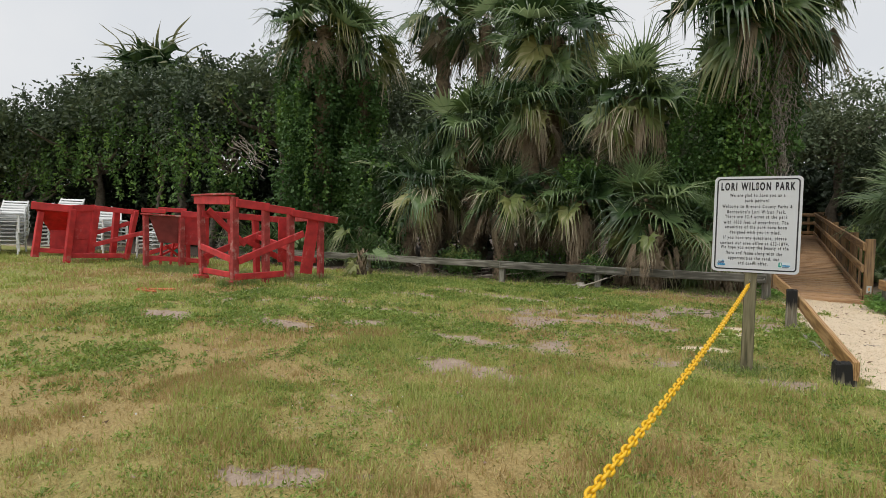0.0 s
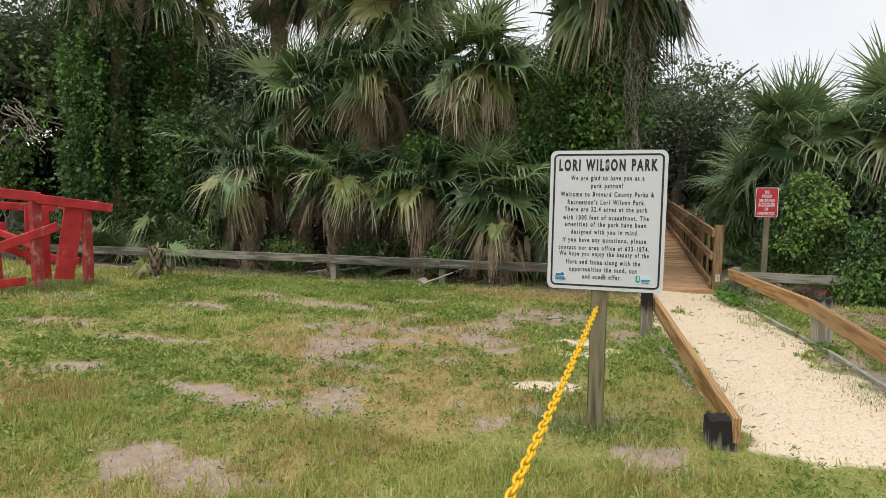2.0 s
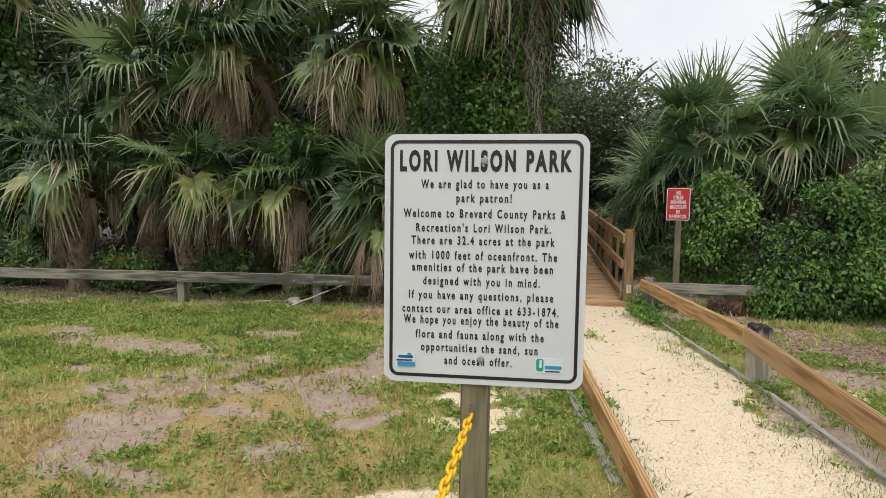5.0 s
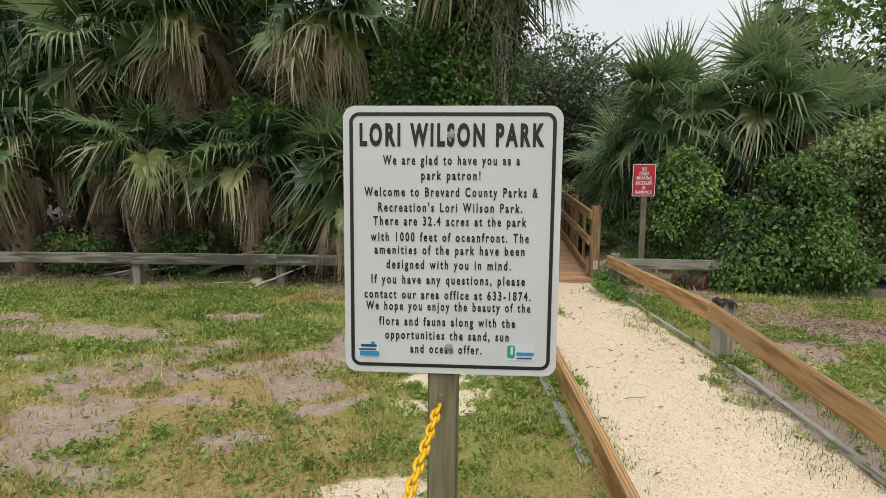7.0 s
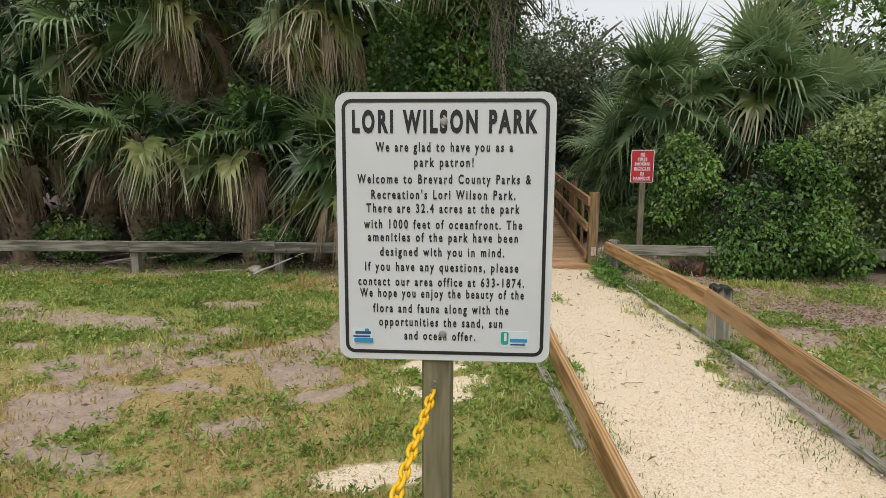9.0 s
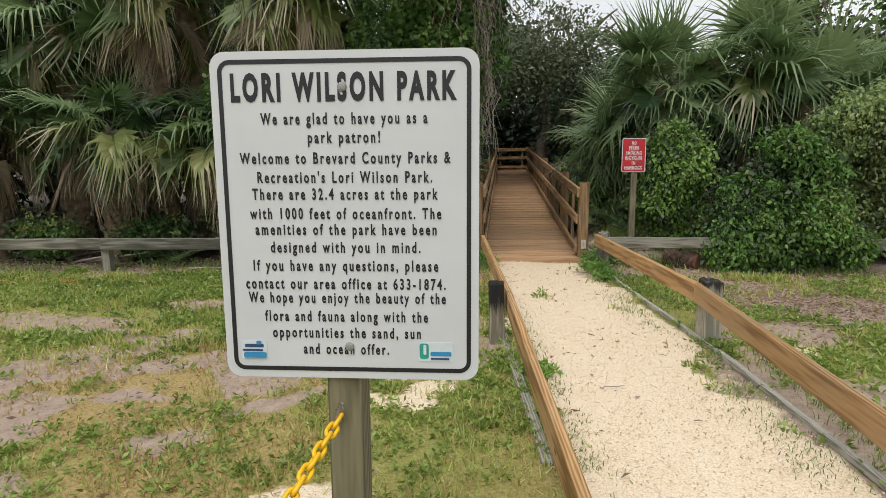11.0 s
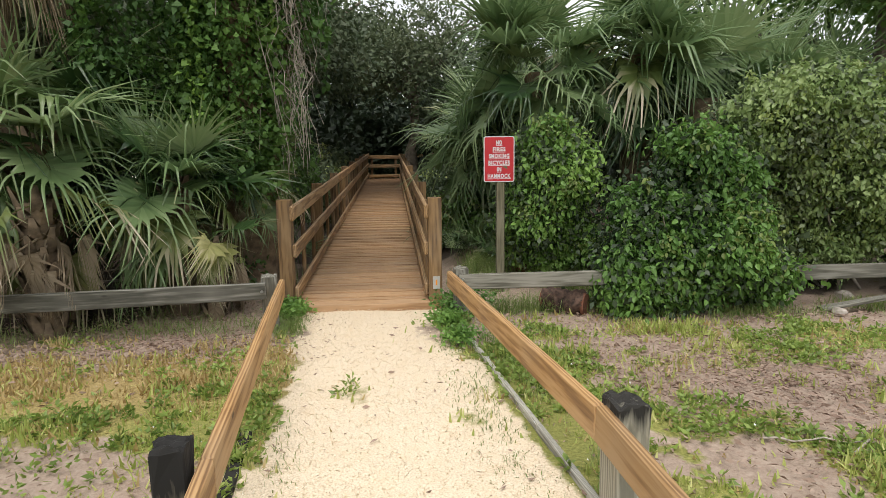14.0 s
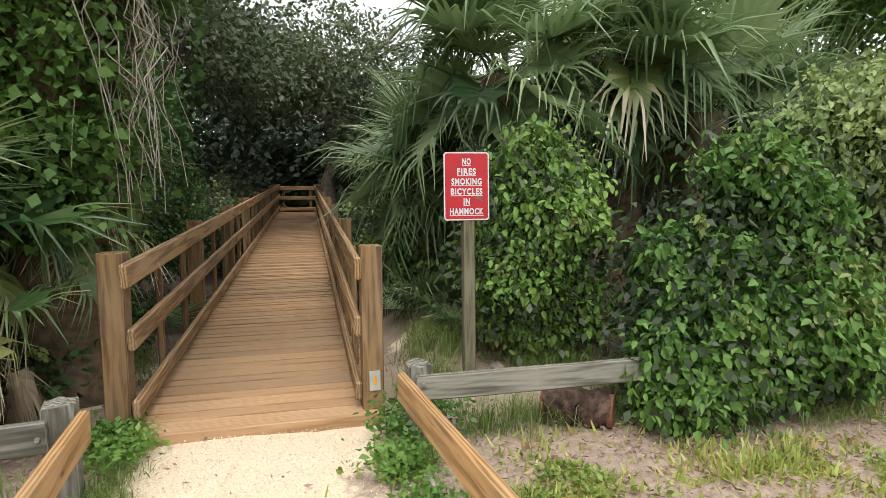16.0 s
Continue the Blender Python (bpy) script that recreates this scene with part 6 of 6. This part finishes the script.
plank = thing("loose_board", "orange-brown board lying flat in the grass", "board")
M_RUST = plain("orange_board", (0.42, 0.13, 0.045), 0.85, 0, 0.3, 6, 0.3)
board("board", (-8.3, 5.35, -0.0), (-7.7, 5.62, 0.015), 0.14, 0.03, M_RUST, plank, 0.004)
board("splinter", (-8.2, 5.25, 0.0), (-7.75, 5.30, 0.01), 0.06, 0.025, M_RUST, plank, 0.004)
plank2 = thing("loose_board", "reddish board lying by the grey fence", "board")
board("board", (-5.6, 9.9, 0.012), (-4.4, 10.05, 0.015), 0.12, 0.025, M_RUST, plank2, 0.004)


# ---- logs, sticks and debris ----
def log(label, p0, p1, r, seed):
    t = thing("log", label, "log")
    g = np.random.default_rng(seed)
    path = [(p0[0] + (p1[0] - p0[0]) * k / 10, p0[1] + (p1[1] - p0[1]) * k / 10, p0[2] + (p1[2] - p0[2]) * k / 10, r * (1 + 0.10 * g.normal())) for k in range(11)]
    vs, fs = limb_mesh([path], 14)
    vs = vs + g.normal(size=vs.shape) * r * 0.13
    arrays("bark", vs, fs, M_LOG, t)
    for end, nxt in ((0, 1), (10, 9)):
        bm = bmesh.new()
        bmesh.ops.create_cone(bm, cap_ends=True, segments=14, radius1=path[end][3] * 0.93, radius2=path[end][3] * 0.93, depth=0.03)
        o = part("cut_end", bm, M_LOGEND, t, "reddish cut end")
        ax = (Vector(p1) - Vector(p0)).normalized()
        m = ax.to_track_quat("Z", "Y").to_matrix().to_4x4()
        m.translation = Vector(path[end][:3])
        o.matrix_basis = m
    return t


log("short rotting log with rough dark bark under the fence", (2.52, 11.87, 0.10), (2.84, 11.64, 0.09), 0.108, 1)
log("dark rotting log lying behind the warning sign", (2.50, 12.92, 0.24), (3.05, 13.05, 0.26), 0.12, 2)
for i, (a, b, r) in enumerate([((-3.0, 10.62, 0.015), (-2.35, 10.98, 0.30), 0.016), ((-0.95, 8.45, 0.02), (-0.45, 8.75, 0.03), 0.010), ((3.2, 8.9, 0.012), (3.75, 9.25, 0.02), 0.007), ((2.9, 9.1, 0.012), (3.4, 9.0, 0.015), 0.006), ((-3.6, 10.9, 0.03), (-2.9, 10.95, 0.06), 0.012), ((1.05, 7.5, 0.012), (1.2, 7.55, 0.012), 0.004)]):
    t = thing("stick", "pale dry stick lying on the ground", "stick")
    vs, fs = limb_mesh([wander(a, b, r, r * 0.6, 7, 0.012, 300 + i)], 6)
    arrays("stick", vs, fs, M_TWIG, t)
for i, (x, y, r) in enumerate([(-3.05, 11.0, 0.10), (5.6, 11.9, 0.08), (2.45, 12.6, 0.05), (5.1, 11.35, 0.06)]):
    t = thing("rock", "pale lump of broken stone by the fence", "rock")
    bm = bmesh.new()
    bmesh.ops.create_icosphere(bm, subdivisions=2, radius=r)
    for vtx in bm.verts:
        vtx.co *= 1 + 0.35 * noise.noise(vtx.co * 14 + Vector((i * 3, 0, 0)))
        vtx.co.z *= 0.7
    o = part("stone", bm, M_ROCK, t)
    o.location = (x, y, float(ground_z(x, y)) + r * 0.35)
# a fallen pair of grey boards by the shrubs
fallen = thing("loose_board", "grey broken board leaning in the leaf litter", "board")
board("board", (5.0, 11.45, 0.03), (5.8, 11.40, 0.16), 0.10, 0.03, M_GREY, fallen, 0.005)


# ---- lawn ----
def blades(name, x, y, h, w, mat, lean, label, category, bent=False):
    n = len(x)
    z = ground_z(x, y) + (fractal(x, y, 0.6, 3) - 0.5) * 0.035 - 0.004
    a = RNG.random(n) * 2 * np.pi
    t = np.abs(RNG.normal(size=n)) * lean
    d = np.stack([np.cos(a) * np.sin(t), np.sin(a) * np.sin(t), np.cos(t)], axis=1)
    b = RNG.random(n) * 2 * np.pi
    s = np.stack([np.cos(b), np.sin(b), np.zeros(n)], axis=1) * (w / 2)[:, None]
    p = np.stack([x, y, z], axis=1)
    mid = p + d * (h * 0.6)[:, None]
    tip = p + d * h[:, None] + np.stack([np.cos(a), np.sin(a), -0.4 * np.ones(n)], axis=1) * (h * 0.35)[:, None]
    if bent:
        v = np.empty((n, 6, 3))
        v[:, 0], v[:, 1], v[:, 2], v[:, 3], v[:, 4], v[:, 5] = p - s, p + s, mid + s * 0.8, mid - s * 0.8, tip + s * 0.15, tip - s * 0.15
        f = (np.arange(n) * 6)[:, None] + np.array([[0, 1, 2, 3, 3, 2, 4, 5]])
        ob = arrays(name, v.reshape(-1, 3), f.reshape(-1, 4), mat)
    else:
        v = np.empty((n, 4, 3))
        tip = p + d * h[:, None]
        v[:, 0], v[:, 1], v[:, 2], v[:, 3] = p - s, p + s, tip + s * 0.25, tip - s * 0.25
        ob = arrays(name, v.reshape(-1, 3), np.arange(n * 4).reshape(n, 4), mat)
    return tagged(ob, label, category, kind="stuff")


def scatter(n, x0, x1, y0, y1):
    return x0 + (x1 - x0) * RNG.random(n), y0 + (y1 - y0) * RNG.random(n)


xs, ys_ = [], []
for n, box in ((250000, (-4.2, 4.6, 1.2, 11.7)), (170000, (-3.6, 2.2, 1.3, 5.2)), (85000, (-11.5, -4.2, 1.5, 10.6)), (40000, (-20, -11.5, 2, 11)), (26000, (4.6, 9.0, 5.0, 11.8)), (20000, (-6, 6, -2.5, 1.2)), (16000, (4.6, 9, 0, 5))):
    a, b2 = scatter(n, *box)
    xs.append(a)
    ys_.append(b2)
x, y = np.concatenate(xs), np.concatenate(ys_)
m_bare, m_sand, m_dry, m_path = ground_masks(x, y)
tuft = fractal(x, y, 0.35, 44)
cover = (1 - 0.90 * np.clip(m_bare, 0, 1)) * (1 - 0.995 * m_sand) * (0.16 + 1.15 * step(tuft, 0.36, 0.60))
cover *= 1 - 0.55 * m_path
cover *= step(np.abs(x - path_right(y) - 0.03), 0.035, 0.10) * 0.95 + 0.05
cover *= (y < 11.3 + 0.05 * x) | (x > 1.6)
keep = RNG.random(len(x)) < cover
x, y, m_dry, tuft = x[keep], y[keep], m_dry[keep], tuft[keep]
far = np.clip(np.hypot(x - 0.4, y - 2.0) / 6.0, 0.6, 2.2)
h = (0.018 + 0.045 * RNG.random(len(x)) ** 1.6 + 0.035 * step(tuft, 0.52, 0.72)) * (0.85 + 0.15 * far)
w = (0.008 + 0.010 * RNG.random(len(x))) * far
is_dry = RNG.random(len(x)) < 0.20 + 0.66 * m_dry
blades("lawn_grass", x[~is_dry], y[~is_dry], h[~is_dry], w[~is_dry], M_GRASS, 0.75, "short patchy green lawn grass with weeds", "grass")
blades("dry_grass", x[is_dry], y[is_dry], h[is_dry] * 0.8, w[is_dry], M_DRY, 1.0, "dry straw-coloured grass among the lawn", "grass")

# broad-leaved weeds
M_WEED = leaf("lawn_weed_leaves", [(0.1, (0.11, 0.18, 0.032)), (0.5, (0.27, 0.37, 0.08)), (0.85, (0.41, 0.49, 0.13)), (1.0, (0.55, 0.58, 0.21))], 0.48, 0.35, None, False, 1.0)
a, b2 = scatter(60000, -8, 5.5, 1.0, 11.6)
mb, ms, md, mp = ground_masks(a, b2)
patch = 0.14 + 0.86 * step(fractal(a, b2, 0.8, 66), 0.42, 0.56)
edge_weed = mp * (1 - ms)
mb = np.clip(mb, 0, 1)
keep = RNG.random(len(a)) < np.maximum(patch * (1 - mb) * (1 - ms) * (1 - 0.60 * md) * (1 - mp) * 0.58, edge_weed * 0.10) * step(b2 + (fractal(a, b2, 0.8, 12) - 0.5) * 2, 1.0, 2.6) * step(a + (fractal(a, b2, 0.8, 13) - 0.5) * 3, -8.0, -6.4) * step(5.5 - a, 0.0, 1.2)
a, b2 = a[keep], b2[keep]
n_leaf = 15
reach = np.repeat(0.02 + 0.05 * RNG.random(len(a)), n_leaf)
tall = np.repeat(0.012 + 0.045 * RNG.random(len(a)) ** 2, n_leaf)
ang = RNG.random(len(reach)) * 2 * np.pi
off = reach * np.sqrt(RNG.random(len(reach)))
a, b2 = np.repeat(a, n_leaf) + np.cos(ang) * off, np.repeat(b2, n_leaf) + np.sin(ang) * off
p = np.stack([a, b2, ground_z(a, b2) + (fractal(a, b2, 0.6, 3) - 0.5) * 0.035 + 0.004 + tall * RNG.random(len(a))], axis=1)
d = np.stack([np.cos(ang), np.sin(ang), 0.25 + 0.5 * RNG.random(len(a))], axis=1) + RNG.normal(size=p.shape) * 0.35
L = (0.014 + 0.022 * RNG.random(len(a))) * np.clip(np.hypot(a - 0.4, b2 - 2.0) / 4.0, 0.8, 1.5)
tagged(leaf_mesh("lawn_weeds", p, d, L, L * 0.45, M_WEED), "small broad-leaved weeds growing in mats through the lawn", "weeds", kind="stuff")

# tiny pale blossoms and bits of shell in the lawn
a, b2 = scatter(900, -7, 3.5, 1.5, 10.5)
mb, ms, md, mp = ground_masks(a, b2)
keep = (mp < 0.2) & (fractal(a, b2, 1.6, 19) > 0.5)
a, b2 = a[keep], b2[keep]
p = np.stack([a, b2, ground_z(a, b2) + 0.03 + 0.02 * RNG.random(len(a))], axis=1)
L = 0.006 + 0.010 * RNG.random(len(a))
tagged(leaf_mesh("white_blossom", p, RNG.normal(size=p.shape) + np.array([0, 0, 0.4]), L, L, M_PLASTIC), "tiny white blossoms scattered in the lawn", "flowers", kind="stuff")

# longer tufts along fence, path edge and behind the rail
tx, ty, th = [], [], []
for n, (x0, y0), (x1, y1), sp, hh in ((3600, (-8.5, 10.5), (0.0, 11.5), 0.16, 0.14), (2000, (1.7, 11.8), (3.3, 11.85), 0.10, 0.20), (3200, (1.95, 12.4), (2.2, 13.6), 0.16, 0.2), (1400, (1.68, 11.3), (1.66, 12.0), 0.05, 0.09),
                                     (1500, (0.18, 11.2), (0.02, 12.1), 0.08, 0.10), (1200, (2.25, 6.0), (2.30, 8.4), 0.06, 0.08), (1000, (2.08, 8.9), (1.86, 11.1), 0.06, 0.08), (500, (0.95, 5.6), (0.55, 8.6), 0.04, 0.05),
                                     (2000, (2.2, 12.5), (3.2, 12.3), 0.2, 0.25), (5000, (-11.0, 7.4), (-8.2, 8.0), 0.35, 0.13), (4000, (-15.5, 8.0), (-12, 8.6), 0.4, 0.16), (4000, (3.3, 11.55), (6.5, 11.5), 0.12, 0.12), (5000, (-1.3, 12.2), (-0.3, 13.8), 0.25, 0.2), (900, (-0.15, 5.6), (0.35, 5.5), 0.12, 0.08), (900, (1.9, 6.2), (1.85, 8.4), 0.10, 0.035), (900, (1.70, 8.8), (1.48, 10.9), 0.09, 0.035), (700, (0.98, 6.0), (0.42, 10.4), 0.05, 0.04), (300, (0.85, 6.2), (0.75, 7.6), 0.07, 0.04), (1600, (-8.9, 6.5), (-7.5, 6.5), 0.12, 0.16), (2000, (-7.6, 6.5), (-7.3, 8.6), 0.12, 0.18), (1500, (-12.0, 7.4), (-10.4, 7.6), 0.2, 0.18)):
    n = int(n * 1.2)
    t = RNG.random(n)
    tx.append(x0 + (x1 - x0) * t + RNG.normal(size=n) * sp)
    ty.append(y0 + (y1 - y0) * t + RNG.normal(size=n) * sp)
    th.append(hh * (0.4 + 0.8 * RNG.random(n)))
tx, ty, th = np.concatenate(tx), np.concatenate(ty), np.concatenate(th)
keep = step(fractal(tx, ty, 0.4, 71), 0.36, 0.52) > RNG.random(len(tx))
tx, ty, th = tx[keep], ty[keep], th[keep]
blades("tall_grass", tx, ty, th, 0.003 + 0.003 * RNG.random(len(tx)), M_TALL, 0.55, "longer grass along the fences and the path", "grass", True)

# leafy weeds where the path meets the boardwalk
for i, (wx, wy, r, hh) in enumerate([(1.62, 11.75, 0.16, 0.16), (1.55, 11.35, 0.12, 0.10), (1.60, 10.9, 0.13, 0.08), (0.12, 11.85, 0.14, 0.10), (0.02, 12.0, 0.12, 0.14), (1.80, 11.9, 0.22, 0.2), (0.70, 7.75, 0.07, 0.02)]):
    n = 520
    q = np.stack([wx + RNG.normal(size=n) * r * 0.6, wy + RNG.normal(size=n) * r * 0.8, 0.01 + hh * RNG.random(n)], axis=1)
    d = RNG.normal(size=(n, 3)) * np.array([1, 1, 0.4]) + np.array([0, 0, 0.2])
    L = 0.025 + 0.03 * RNG.random(n)
    t = thing("weed", "leafy green weed at the edge of the path", "weed", "weeds by the boardwalk")
    leaf_mesh("leaves", q, d, L, L * 0.6, M_BUSH, t)

# leaf litter and straw
lx, ly = [], []
for n, (x0, y0), (x1, y1), sp in ((5200, (-9, 10.7), (0.1, 11.7), 0.28), (2600, (1.9, 11.3), (6.5, 11.3), 0.22), (6500, (2.4, 10.4), (4.4, 9.6), 0.5), (3400, (-1.9, 10.85), (0.05, 10.95), 0.24), (60, (1.2, 6.5), (0.9, 11.5), 0.35), (4500, (-6, 4), (-1, 9.5), 1.8), (1800, (2.6, 8.4), (3.8, 10), 0.5), (1800, (-0.9, 12.2), (-0.4, 14), 0.3), (900, (2.3, 12.6), (2.6, 13.6), 0.3)):
    t = RNG.random(n)
    lx.append(x0 + (x1 - x0) * t + RNG.normal(size=n) * sp)
    ly.append(y0 + (y1 - y0) * t + RNG.normal(size=n) * sp)
lx, ly = np.concatenate(lx), np.concatenate(ly)
p = np.stack([lx, ly, ground_z(lx, ly) + 0.012 + 0.012 * RNG.random(len(lx))], axis=1)
d = RNG.normal(size=p.shape) * np.array([1, 1, 0.12])
L = 0.018 + 0.042 * RNG.random(len(lx)) ** 2
m_in = ground_masks(lx, ly)[1]
p[:, 2] = np.where(m_in > 0.5, p[:, 2] - 0.006, p[:, 2])
tagged(leaf_mesh("leaf_litter", p, d, L, L * (0.10 + 0.35 * RNG.random(len(lx))), M_LITTER), "dry brown leaves and straw scattered on bare soil", "leaf litter", kind="stuff")

# shell grit on the sand and white chalky patches
sx_, sy_ = scatter(60000, -0.8, 2.2, 5.6, 12.1)
mb, ms, md, mp = ground_masks(sx_, sy_)
keep = RNG.random(len(sx_)) < ms * 0.8
sx_, sy_ = sx_[keep], sy_[keep]
p = np.stack([sx_, sy_, ground_z(sx_, sy_) + (fractal(sx_, sy_, 0.6, 3) - 0.5) * 0.035 + 0.002], axis=1)
d = RNG.normal(size=p.shape) * np.array([1, 1, 0.5])
L = 0.006 + 0.009 * RNG.random(len(sx_))
M_SHELL = leaf("shell_grit", [(0.1, (0.40, 0.30, 0.19)), (0.5, (0.72, 0.60, 0.43)), (1.0, (0.88, 0.82, 0.70))], 0.8, 0.0)
tagged(leaf_mesh("shell_grit", p, d, L, L * 0.7, M_SHELL), "broken shell grit on the sand path", "grit", kind="stuff")
